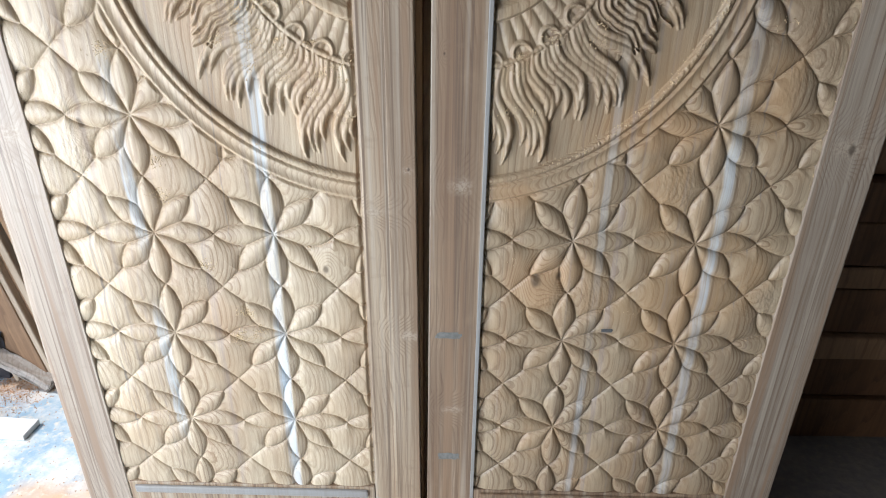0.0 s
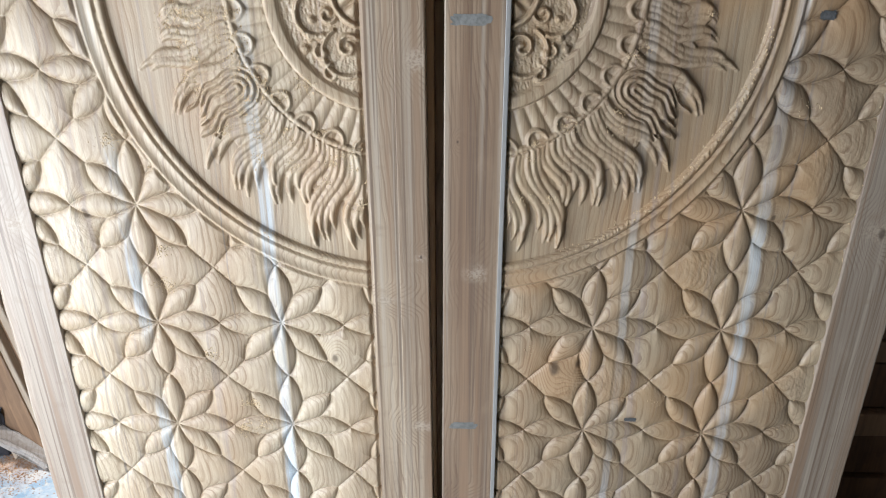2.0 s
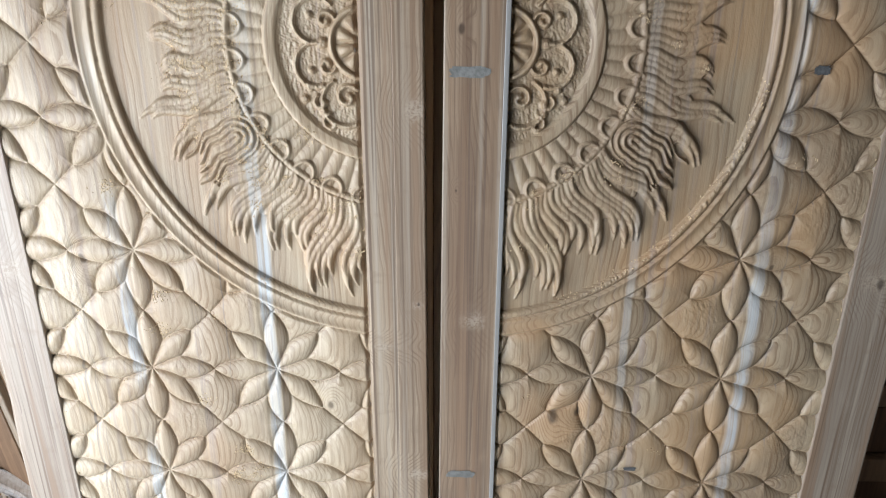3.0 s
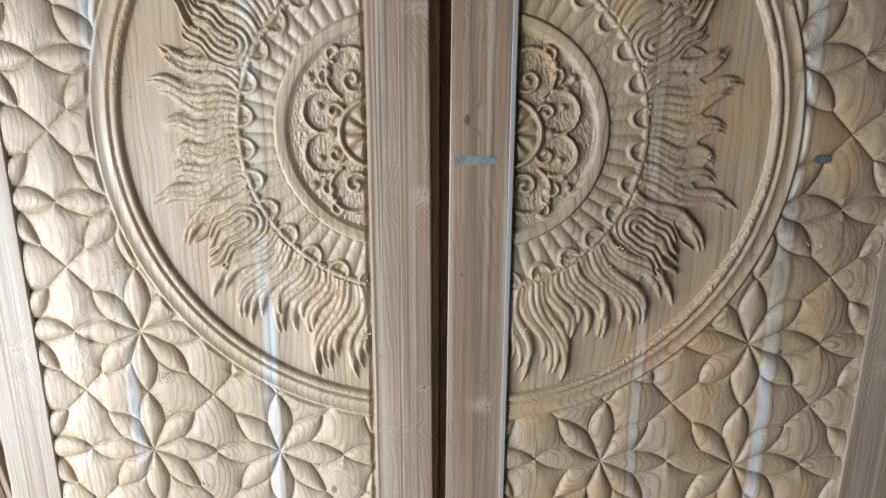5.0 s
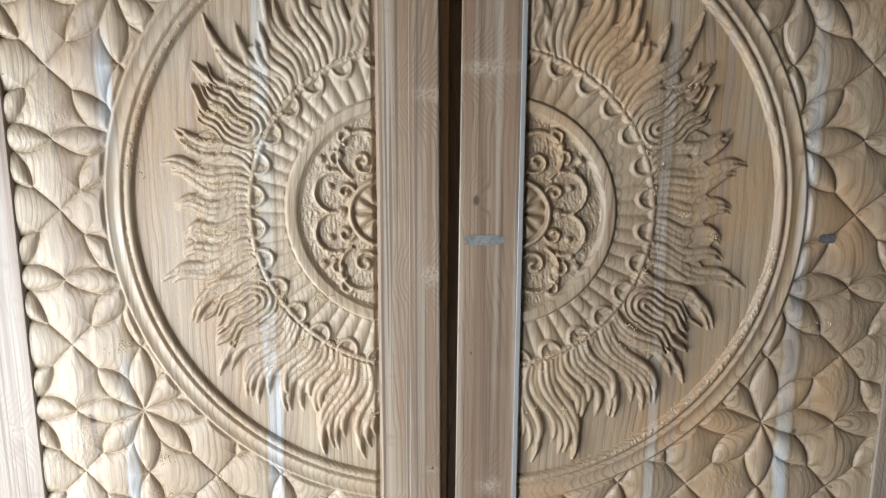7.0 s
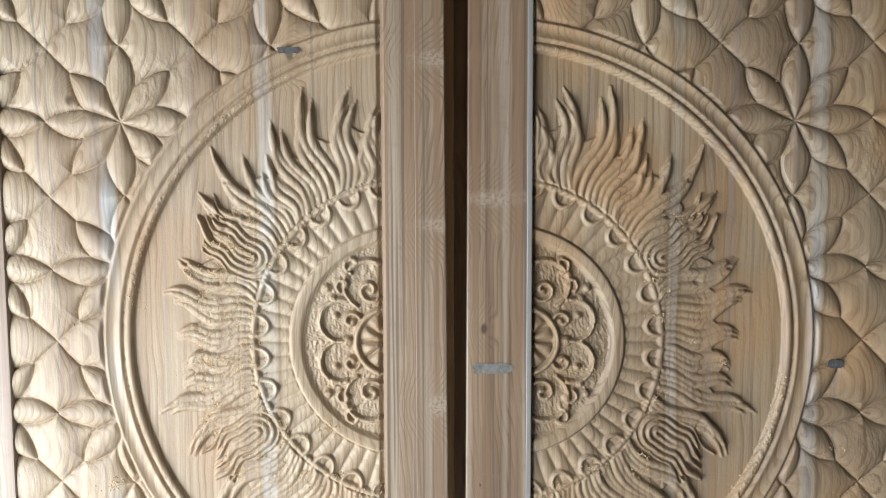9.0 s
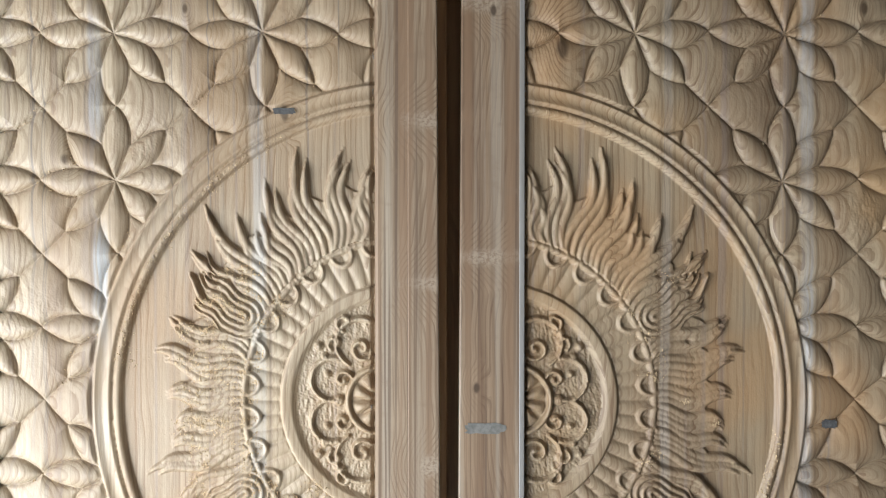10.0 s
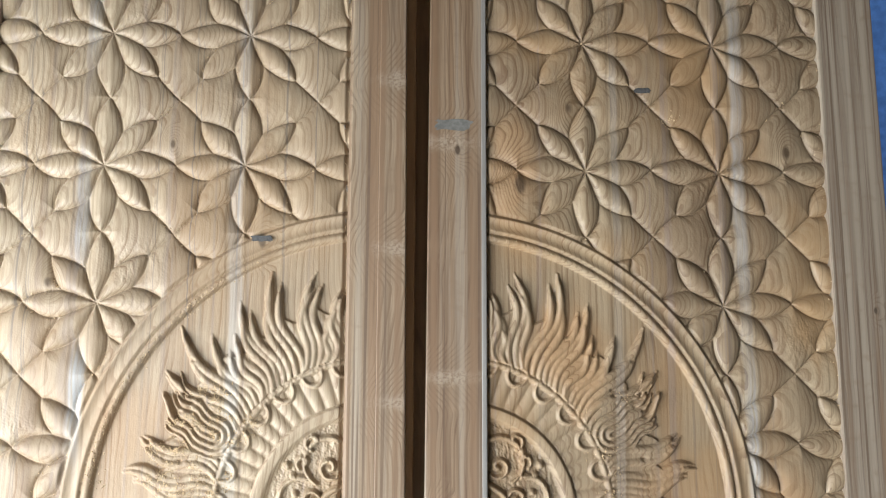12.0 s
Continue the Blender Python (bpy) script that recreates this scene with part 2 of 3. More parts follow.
STILE_GREY = teak("planed_grey_teak", (0.33, 0.275, 0.215), (0.15, 0.105, 0.07), across=150, deep=160, seed=27.0, line=0.8, rough=0.5, fuzz=0.12, bandw=0.4, single=True,
                  knots=((0.556, 0.772, 0.007), (0.57, 1.30, 0.004)), nodes=((0.553, 0.774, 0.020, 0.012),))
STRIP = teak("sapwood_strip", (0.27, 0.262, 0.25), (0.20, 0.18, 0.16), across=140, seed=9.0, rough=0.4, fuzz=0.08, line=0.3)
DARKWOOD = teak("old_brown_boards", (0.16, 0.078, 0.032), (0.05, 0.022, 0.010), across=6, deep=90, seed=12.0, world_space=False, rough=0.5, single=False)


def plain(name, col, rough=0.7, scale=30.0, vary=0.25, relief=0.3, dist=0.002):
    m, t, b = material(name, rough)
    g = t.nodes.new("ShaderNodeTexCoord").outputs["Object"]
    n1, n2 = noise_of(t, g, scale, 5), noise_of(t, g, scale * 0.13, 3)
    c = mix(t, smooth(t, n1, 0.3, 0.7), tuple(v * (1 - vary) for v in col), tuple(min(1, v * (1 + vary)) for v in col))
    c = mix(t, maths(t, "MULTIPLY", smooth(t, n2, 0.4, 0.7), 0.5), c, tuple(v * (1 - vary * 1.5) for v in col))
    t.links.new(c, b.inputs["Base Color"])
    bump(t, b, n1, relief, dist)
    return m


PUTTY = plain("grey_filler", (0.165, 0.162, 0.148), 0.7, 200, 0.2)
PLASTER = plain("plastered_wall", (0.24, 0.22, 0.20), 0.85, 8, 0.15)
CEILING = plain("ceiling_board", (0.16, 0.14, 0.12), 0.8, 6, 0.15)
SAWDUST = plain("sawdust", (0.54, 0.405, 0.245), 0.9, 300, 0.3)

m, t, b = material("dusty_concrete", 0.8)
g = t.nodes.new("ShaderNodeNewGeometry").outputs["Position"]
n1, n2, n3 = noise_of(t, g, 9, 6, 0.65), noise_of(t, g, 60, 5), noise_of(t, g, 3.1, 4)
c = mix(t, smooth(t, n1, 0.4, 0.62), (0.24, 0.35, 0.45), (0.54, 0.56, 0.56))
c = mix(t, smooth(t, n3, 0.52, 0.66), c, (0.50, 0.34, 0.22))
c = mix(t, smooth(t, n2, 0.5, 0.75), c, (0.60, 0.55, 0.46))
sep = t.nodes.new("ShaderNodeSeparateXYZ")
t.links.new(g, sep.inputs[0])
# dim floor round the timber stack: its shade is painted in as dark brown
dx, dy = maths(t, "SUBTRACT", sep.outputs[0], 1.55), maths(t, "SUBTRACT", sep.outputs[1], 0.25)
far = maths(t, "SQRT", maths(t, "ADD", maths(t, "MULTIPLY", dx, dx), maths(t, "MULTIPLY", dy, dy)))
shade = maths(t, "ADD", far, maths(t, "ADD", maths(t, "MULTIPLY", maths(t, "SUBTRACT", n3, 0.5), 1.2), maths(t, "MULTIPLY", maths(t, "SUBTRACT", n1, 0.5), 0.9)))
c = mix(t, smooth(t, shade, 0.85, 1.35, 0.92, 0.0), c, mix(t, n2, (0.05, 0.032, 0.02), (0.13, 0.10, 0.075)))
t.links.new(c, b.inputs["Base Color"])
bump(t, b, n2, 0.5, 0.004)
CONCRETE = m

# ---- mesh helpers ----
def mesh_of(name, verts, faces, mat, sharp=False, normals=None):
    me = bpy.data.meshes.new(name)
    verts = np.asarray(verts, np.float32)
    faces = np.asarray(faces, np.int32)
    me.vertices.add(len(verts))
    me.vertices.foreach_set("co", verts.ravel())
    k = faces.shape[1]
    me.loops.add(faces.size)
    me.loops.foreach_set("vertex_index", faces.ravel())
    me.polygons.add(len(faces))
    me.polygons.foreach_set("loop_start", np.arange(0, faces.size, k, dtype=np.int32))
    me.update(calc_edges=True)
    me.polygons.foreach_set("use_smooth", np.full(len(faces), not sharp))
    me.materials.append(mat)
    if normals is not None:
        me.normals_split_custom_set_from_vertices(normals)
    return me


def part(name, bm, mat, parent, label=""):
    me = bpy.data.meshes.new(name)
    if isinstance(bm, bpy.types.Mesh):
        me = bm
    else:
        bm.to_mesh(me)
        bm.free()
        me.materials.append(mat)
    ob = new(name, me)
    ob.parent = parent
    if label:
        ob["label"] = label
    return ob


def box(x0, x1, y0, y1, z0, z1, bevel=0.002, segs=2):
    bm = bmesh.new()
    bmesh.ops.create_cube(bm, size=1)
    for v in bm.verts:
        v.co = Vector(((x0, x1)[v.co.x > 0], (y0, y1)[v.co.y > 0], (z0, z1)[v.co.z > 0]))
    if bevel:
        bmesh.ops.bevel(bm, geom=bm.edges[:], offset=bevel, segments=segs, affect="EDGES", profile=0.5)
    return bm


def empty(name, label, category, group="", kind="", m=None):
    ob = new(name)
    ob.empty_display_size = 0.1
    if m is not None:
        ob.matrix_world = m
    return tagged(ob, label, category, group, kind)


# ---- the workshop ----
def slab(name, x0, x1, y0, y1, z0, z1, mat, label, category):
    ob = part(name, box(x0, x1, y0, y1, z0, z1, 0), mat, None)
    return tagged(ob, label, category, kind="structure")


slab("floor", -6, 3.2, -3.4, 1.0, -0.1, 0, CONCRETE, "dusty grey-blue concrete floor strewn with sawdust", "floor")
slab("ground", -60, 60, -60, 60, -0.3, -0.11, CONCRETE, "dusty yard outside the workshop", "ground")
slab("ceiling", -1.2, 3.2, -3.4, 1.0, 2.9, 3.0, CEILING, "plain dim workshop ceiling", "ceiling")
slab("wall_front", -1.35, 3.35, -3.55, -3.4, 0, 3.0, PLASTER, "plain plastered workshop wall", "wall")
slab("wall_right", 3.2, 3.35, -3.4, 1.0, 0, 3.0, PLASTER, "plain dim plastered workshop wall", "wall")
slab("wall_left", -1.35, -1.2, -3.4, -1.9, 0, 3.0, PLASTER, "plastered wall pier beside the wide open doorway", "wall")
slab("wall_left_lintel", -1.35, -1.2, -1.9, 1.0, 2.2, 3.0, PLASTER, "plastered lintel over the wide open doorway", "wall")
WX0, WX1, WZ0, WZ1 = 1.30, 2.05, 1.52, 2.45
slab("wall_back", -1.55, WX0, 1.0, 1.15, 0, 3.0, PLASTER, "plain dim plastered workshop wall", "wall")
slab("wall_back_end", WX1, 3.35, 1.0, 1.15, 0, 3.0, PLASTER, "plain dim plastered workshop wall", "wall")
slab("wall_back_below", WX0, WX1, 1.0, 1.15, 0, WZ0, PLASTER, "plain dim plastered wall below the window", "wall")
slab("wall_back_above", WX0, WX1, 1.0, 1.15, WZ1, 3.0, PLASTER, "plain dim plastered wall above the window", "wall")
BLUEWALL = plain("blue_limewash", (0.10, 0.23, 0.50), 0.9, 14, 0.2)
slab("wall_outside", 0.6, 6.5, 3.0, 3.15, 0, 4.2, BLUEWALL, "blue limewashed wall across the yard outside the window", "wall")
win = empty("window_1", "small unglazed window opening towards a blue wall", "window", kind="structure")
for x0, x1, z0, z1 in ((WX0, WX0 + 0.04, WZ0, WZ1), (WX1 - 0.04, WX1, WZ0, WZ1), (WX0 + 0.04, WX1 - 0.04, WZ0, WZ0 + 0.04), (WX0 + 0.04, WX1 - 0.04, WZ1 - 0.04, WZ1)):
    part("window_frame", box(x0, x1, 0.99, 1.06, z0, z1, 0.004), STRIP, win)

# ---- the carved relief, in metres towards the eye ----
ZC = 1.053
SX, SZ, COL = 0.171, 0.1686, 0.2115
X_IN, X_OUT, Z_LOW, Z_TOP = 0.085, 0.518, 0.155, 1.951
RING = (0.044, 0.366)


def sstep(a, b, v):
    t = np.clip((v - a) / (b - a), 0, 1)
    return t * t * (3 - 2 * t)


def ridge(d, w):
    return np.sqrt(np.clip(1 - (d / w) ** 2, 0, 1))


def lattice(X, Z):
    """Eight-petalled flowers on a square net with domed facets between. Returns the height and a piece number."""
    u, v = (X - COL) / SX, (Z - ZC) / SZ - 0.5
    iu, iv = np.round(u), np.round(v)
    du, dv = u - iu, v - iv
    ang = np.arctan2(dv, du)
    k = np.round(ang / (np.pi / 4))
    a = k * np.pi / 4
    al, off = du * np.cos(a) + dv * np.sin(a), np.abs(-du * np.sin(a) + dv * np.cos(a))
    L = np.where(k % 2 == 0, 0.5, 0.475)
    t = np.clip(al / L, 0, 1)
    w = np.minimum(0.098 * (4 * t * (1 - t)) ** 0.85, 0.4142 * al) + 1e-6
    inside = (off < w) & (al < L)
    q = off / w
    hp = 0.0054 * (1 - np.clip(q, 0, 1) ** 2.0) * np.minimum(1, w / 0.075) ** 0.8
    # facets: domes held between two diagonals and the petals along one side of the cell
    cu, cv = np.floor(u), np.floor(v)
    fu, fv = u - cu - 0.5, v - cv - 0.5
    gap, least = 1.0, 1.0
    for p, q2 in ((fu - fv, fu + fv), (fu + fv, fu - fv)):
        td = np.clip((0.7071 - np.abs(q2) / 1.4142) / 0.475, 0, 1)
        wd = np.minimum(0.098 * (4 * td * (1 - td)) ** 0.85, 0.4142 * 0.475 * td)
        d = np.maximum(np.abs(p) / 1.4142 - wd, 0)
        least = np.minimum(least, d)
        gap = gap * (1 - (1 - np.clip(d / 0.19, 0, 1)) ** 2.6)
    far, near = np.maximum(np.abs(fu), np.abs(fv)), np.minimum(np.abs(fu), np.abs(fv))
    ta = np.clip((0.5 - near) / 0.5, 0, 1)
    wa = np.minimum(0.098 * (4 * ta * (1 - ta)) ** 0.85, 0.4142 * 0.5 * ta)
    d = np.maximum(0.5 - far - wa, 0)
    least = np.minimum(least, d)
    gap = gap * (1 - (1 - np.clip(d / 0.17, 0, 1)) ** 2.6)
    hf = 0.0051 * gap - 0.0024 * np.exp(-least / 0.0085)
    hp = hp - 0.0024 * np.exp(-np.maximum(w - off, 0) / 0.0085)
    h = np.where(inside, hp, hf)
    petal = ((iu + 4) * 40 + (iv + 20)) * 8 + (k % 8)
    # facet number: cell side shared by two flowers
    side = np.where(np.abs(fu) > np.abs(fv), np.where(fu > 0, 0, 2), np.where(fv > 0, 1, 3))
    facet = 20000 + ((cu + 4) * 40 + (cv + 20)) * 4 + side
    rim = np.where(inside, np.maximum(w - off, 0), least)
    return h, np.where(inside, petal, facet).astype(int), rim


def swirl_arcs():
    """Centre lines of the scrolls inside the inner band: (x, z, radius, from, to, shrink) in degrees."""
    rows = []
    for sgn in (1, -1):
        rows += [(0.134, sgn * 0.024, 0.0245, -95 * sgn, 105 * sgn, 1.0), (0.102, sgn * 0.066, 0.028, -60 * sgn, 115 * sgn, 1.0),
                 (0.122, sgn * 0.024, 0.0115, 200 * sgn, -150 * sgn, 0.2), (0.100, sgn * 0.060, 0.0145, -140 * sgn, 250 * sgn, 0.15),
                 (0.131, sgn * 0.066, 0.009, -60 * sgn, 210 * sgn, 0.3), (0.120, sgn * 0.090, 0.011, -80 * sgn, 170 * sgn, 0.3)]
    return rows


def keep_largest(ids, k):
    """Gives the number 0 to all but the largest connected patch of number k."""
    at = np.nonzero(ids == k)
    if not len(at[0]):
        return
    r0, r1, c0, c1 = at[0].min(), at[0].max() + 1, at[1].min(), at[1].max() + 1
    m = np.zeros((r1 - r0 + 2, c1 - c0 + 2), int)
    m[1:-1, 1:-1] = np.where(ids[r0:r1, c0:c1] == k, np.arange(1, (r1 - r0) * (c1 - c0) + 1).reshape(r1 - r0, c1 - c0), 0)
    on = m > 0
    for _ in range(400):
        w = np.maximum.reduce([m, np.roll(m, 1, 0), np.roll(m, -1, 0), np.roll(m, 1, 1), np.roll(m, -1, 1)]) * on
        if (w == m).all():
            break
        m = w
    vals, count = np.unique(m[on], return_counts=True)
    drop = on & (m != vals[count.argmax()])
    sub = ids[r0:r1, c0:c1]
    sub[drop[1:-1, 1:-1]] = 0


# locks of the sunburst: first and last root, strands, tip (degrees from level) and the tip's radius
LOCKS_UP = [(71, 83, 7, 81.0, 0.284), (64.5, 69.5, 3, 76.0, 0.299), (57, 62.5, 3, 66.4, 0.316), (51, 55.5, 3, 57.4, 0.302),
            (46.5, 49, 2, 51.6, 0.272), (41, 45, 3, 47.6, 0.290), (37, 39.5, 2, 43.6, 0.322), (33, 35.5, 2, 34.4, 0.312)]
LOCKS_SIDE = [(15, 19.5, 3, 19.0, 0.301), (6, 13, 4, 10.0, 0.307), (-0.5, 4, 3, 1.0, 0.289), (-6.5, -2.5, 3, -6.4, 0.281),
              (-11, -8.5, 2, -11.4, 0.288), (-17, -13, 3, -16.4, 0.311), (-22.5, -19, 3, -26.5, 0.311)]
LOCKS_DOWN = [(-40.5, -37, 3, -40.6, 0.312), (-46, -42.5, 3, -48.9, 0.319), (-49.5, -48, 2, -52.0, 0.305), (-55.5, -51.5, 3, -57.8, 0.305),
              (-60, -57.5, 2, -62.4, 0.282), (-64, -62, 2, -66.7, 0.292), (-70, -66, 3, -71.2, 0.328), (-73.5, -72, 2, -74.0, 0.312), (-82, -75.5, 4, -80.6, 0.316)]


def medallion(X, Z, seed):
    x, z = X, Z - ZC
    r = np.hypot(x - RING[0], z)
    h = np.full_like(x, -0.0020)
    piece = np.full(x.shape, 50000)
    # outer moulding: fillet, cove, bead
    band = r > 0.328
    prof = 0.0062 - 0.0038 * np.sin(np.pi * np.clip((r - 0.3435) / 0.0215, 0, 1)) - 0.0044 * sstep(0.3625, 0.3664, r) - 0.0050 * sstep(0.3475, 0.3425, r)
    prof = np.where(r <= 0.3432, np.maximum(-0.0020, -0.0030 + 0.0074 * ridge(r - 0.3376, 0.0058)), prof)
    h = np.where(band, prof, h)
    piece = np.where(band, 50001, piece)
    # flames: locks of S-curved strands that run together into flicked tips
    rf, th = np.hypot(x - 0.0487, z), np.arctan2(z, x - 0.0487)
    fh = np.full_like(x, -1.0)
    fid = np.full(x.shape, 0)
    rng = np.random.default_rng(11)
    step, zstep = x[0, 1] - x[0, 0], z[1, 0] - z[0, 0]
    tt = np.linspace(0, 1, 60)
    n = 0
    for root_lo, root_hi, size, tip, reach in LOCKS_UP + LOCKS_SIDE + LOCKS_DOWN:
        mid = (root_lo + root_hi) / 2
        side = abs(mid + 1) < 17
        lag = rng.uniform(-0.3, 0.3)
        for k in range(size):
            n += 1
            share = k / max(size - 1, 1)
            off = k - (size - 1) / 2
            root = root_lo + (root_hi - root_lo) * share
            top_r = reach - 0.013 * abs(off - 0.5 * (size % 2 == 0)) * (1 if side else 1.25) - (0.012 if k and rng.random() < 0.25 else 0.0)
            end = tip + off * 0.85
            ph = np.radians(root + (end - root) * tt ** 1.6)
            if side:
                ph = ph + radians(2.1) * (0.5 + 0.4 * tt) * np.sin(2 * np.pi * 1.35 * tt + lag + 0.6) * (1 - 0.4 * tt)
            elif mid > 0:
                ph = ph + radians(3.0) * np.sin(2 * np.pi * 1.0 * tt + lag) * (0.9 - 0.75 * tt)
            else:
                ph = ph - radians(2.8) * np.sin(2 * np.pi * 1.0 * tt + lag) * (0.85 - 0.3 * tt)
            rr = 0.187 + (top_r - 0.187) * tt
            qx, qz = 0.0487 + rr * np.cos(ph), rr * np.sin(ph)
            wd = 0.0047 * (0.88 + 0.35 * np.sin(np.pi * tt)) * np.clip((1.07 - tt) / 0.26, 0.36, 1) ** 0.8
            top = 0.0075 * np.clip((1.02 - tt) / 0.12, 0.25, 1) * rng.uniform(0.85, 1.1) + 0.0006 * np.sin(tt * 9 + n)
            if side:
                top = top * 0.82
            c0, c1 = int((qx.min() - 0.007 - x[0, 0]) / step), int((qx.max() + 0.007 - x[0, 0]) / step) + 1
            r0, r1 = int((qz.min() - 0.007 - z[0, 0]) / zstep), int((qz.max() + 0.007 - z[0, 0]) / zstep) + 1
            c0, r0 = max(c0, 0), max(r0, 0)
            if c1 <= c0:
                continue
            bx, bz = x[r0:r1, c0:c1, None], z[r0:r1, c0:c1, None]
            d2 = (bx - qx) ** 2 + (bz - qz) ** 2
            kk = d2.argmin(2)
            q = np.sqrt(d2.min(2)) / wd[kk]
            hh = np.where(q < 1, -0.0024 + top[kk] * np.sqrt(np.clip(1 - q ** 2, 0, 1)) ** 0.8, -1)
            old = fh[r0:r1, c0:c1]
            better = hh > old
            fh[r0:r1, c0:c1] = np.where(better, hh, old)
            fid[r0:r1, c0:c1] = np.where(better, n, fid[r0:r1, c0:c1])
    # whorls: nested strands bent round a point, open to the outside
    for wn, (deg, rad) in enumerate(((27.5, 0.211), (-30, 0.214))):
        cx, cz = 0.0487 + rad * math.cos(radians(deg)), rad * math.sin(radians(deg))
        e1 = (x - cx) * math.cos(radians(deg)) + (z - cz) * math.sin(radians(deg))
        e2 = -(x - cx) * math.sin(radians(deg)) + (z - cz) * math.cos(radians(deg))
        up = -1 if deg > 0 else 1
        out = np.clip(e1, 0, None)
        e2 = e2 + up * 3.4 * out ** 2 + 0.0028 * np.sin(e1 * 150) * np.clip(e1 / 0.03, 0, 1)
        d = np.hypot(np.where(e1 > 0, e1 * 0.10, e1 * 0.95), e2)
        lim = 0.0262
        strand = np.abs(np.sin(np.pi * d / 0.0076))
        wh = 0.0006 + 0.0052 * strand ** 0.7 - 0.0012 * sstep(0.6, 1.0, d / lim)
        end = 0.268 + 0.012 * strand + 0.013 * np.sin(np.floor(d / 0.0076) * 2.3 + np.sign(e2)) - 0.15 * np.abs(e2)
        hit = (d < lim) & (rf > 0.189) & (rf < end)
        fh = np.where(hit, wh * sstep(0, 0.006, end - rf) - 0.002 * (1 - sstep(0, 0.006, end - rf)), fh)
        fid = np.where(hit, 300 + wn, fid)
    flame = (fh > -0.5) & (rf > 0.187) & (r < 0.327)
    h = np.where(flame, np.maximum(fh, h), h)
    for k in range(1, 303):
        keep_largest(fid, k)
    flame = flame & (fid > 0)
    h = np.where((rf > 0.188) & (rf < 0.254 + 0.007 * np.sin(th * 41)) & (r < 0.32), np.maximum(h, 0.0002 + 0.0012 * np.abs(np.sin(th * 84 + 40 * (rf - 0.19)))), h)
    for k in range(14):
        a, rr = radians(17 + 25 * ((k * 0.618) % 1)), 0.236 + 0.05 * ((k * 0.37) % 1)
        d = np.hypot((x - 0.0487 - rr * math.cos(a)) * 0.7, z - rr * math.sin(a))
        h = h - 0.0034 * np.exp(-(d / 0.0022) ** 2) * flame
    piece = np.where(flame, 51000 + fid, piece)
    # lotus band: flutes and hanging loops inside a thin rope
    lot = (rf <= 0.191)
    fl = th / radians(6.0)
    ff = fl - np.floor(fl) - 0.5
    lh = -0.0030 + 0.0036 * np.sqrt(np.clip(1 - (ff / 0.5) ** 2, 0, 1)) + 0.0008 * sstep(0.14, 0.17, rf)
    lp = th / radians(12.0)
    lf = (lp - np.floor(lp) - 0.5) * radians(12.0) * 0.185
    e = np.hypot(lf / 0.0140, (rf - 0.1835) / 0.0155)
    loop = 0.0044 * ridge(e - 0.85, 0.2)
    lh = np.where(e < 0.85, lh - 0.001 + 0.0015 * (1 - e), lh)
    lh = np.maximum(lh, np.where(np.abs(e - 0.85) < 0.2, -0.0002 + loop, -1))
    lh = np.maximum(lh, -0.001 + 0.0052 * ridge(rf - 0.1870, 0.0042) + 0.0004 * np.sin(th * 150 + 3 * np.sin(th * 31)))
    h = np.where(lot, lh, h)
    piece = np.where(lot, np.where(rf > 0.1828, 50002, 52000 + np.floor(fl)), piece)
    # inner band and its ground
    ri = np.hypot(x - 0.0597, z)
    inner = ri < 0.1358
    ih = -0.0015 + 0.0048 * sstep(0.1358, 0.1325, ri) - 0.0010 * sstep(0.130, 0.122, ri) - 0.0046 * sstep(0.1225, 0.1165, ri)
    h = np.where(inner, ih, h)
    piece = np.where(inner, 50003, piece)
    ground = ri < 0.1165
    gh = np.full_like(x, -0.0032) + 0.0002 * np.sin(x * 1900 + 3 * np.sin(z * 700)) * np.sin(z * 2100 + 2 * np.sin(x * 900))
    idx = np.nonzero(ground)
    px, pz = x[idx], z[idx]
    best = np.zeros(len(px))
    for cx, cz, rad, a0, a1, shrink in swirl_arcs():
        n = 36
        tt = np.linspace(0, 1, n)
        aa = np.radians(a0 + (a1 - a0) * tt)
        rr = rad * (1 + (shrink - 1) * tt)
        qx, qz = cx + rr * np.cos(aa), cz + rr * np.sin(aa)
        d2 = (px[:, None] - qx) ** 2 + (pz[:, None] - qz) ** 2
        j = d2.argmin(1)
        wd = 0.0023 + 0.0013 * tt[j]
        best = np.maximum(best, 0.0060 * ridge(np.sqrt(d2.min(1)), wd))
    # leaf buds along the ground and the rosette at the middle
    for cx, cz, rad in ((0.127, 0, 0.0065), (0.140, 0.030, 0.004), (0.140, -0.030, 0.004), (0.106, 0.0, 0.006), (0.143, 0.050, 0.0045), (0.143, -0.050, 0.0045), (0.15, 0.062, 0.005), (0.15, -0.062, 0.005), (0.128, 0.078, 0.005), (0.128, -0.078, 0.005)):
        best = np.maximum(best, 0.0062 * ridge(np.hypot(px - cx, pz - cz), rad))
    rs, ts = np.hypot(px - 0.078, pz), np.arctan2(pz, px - 0.078)
    ros = np.where(rs < 0.0422, 0.0068 * ridge(rs - 0.0385, 0.0036), 0)
    pet = np.clip(1.6 * np.abs(np.sin(ts * 5)) - 0.45, 0, 1) ** 0.7
    ros = np.where(rs < 0.034, 0.0060 * pet * ridge(rs - 0.0215, 0.0125), ros)
    ros = np.where(rs < 0.0075, 0.0045 * ridge(rs, 0.0075), ros)
    best = np.where(rs < 0.0422, ros, best)
    gh[idx] += best
    h = np.where(ground, gh, h)
    pk = np.full(len(px), 50004)
    pk[rs < 0.0422] = 50005
    pg = piece[idx]
    pg[:] = pk
    piece[idx] = pg
    return h, piece


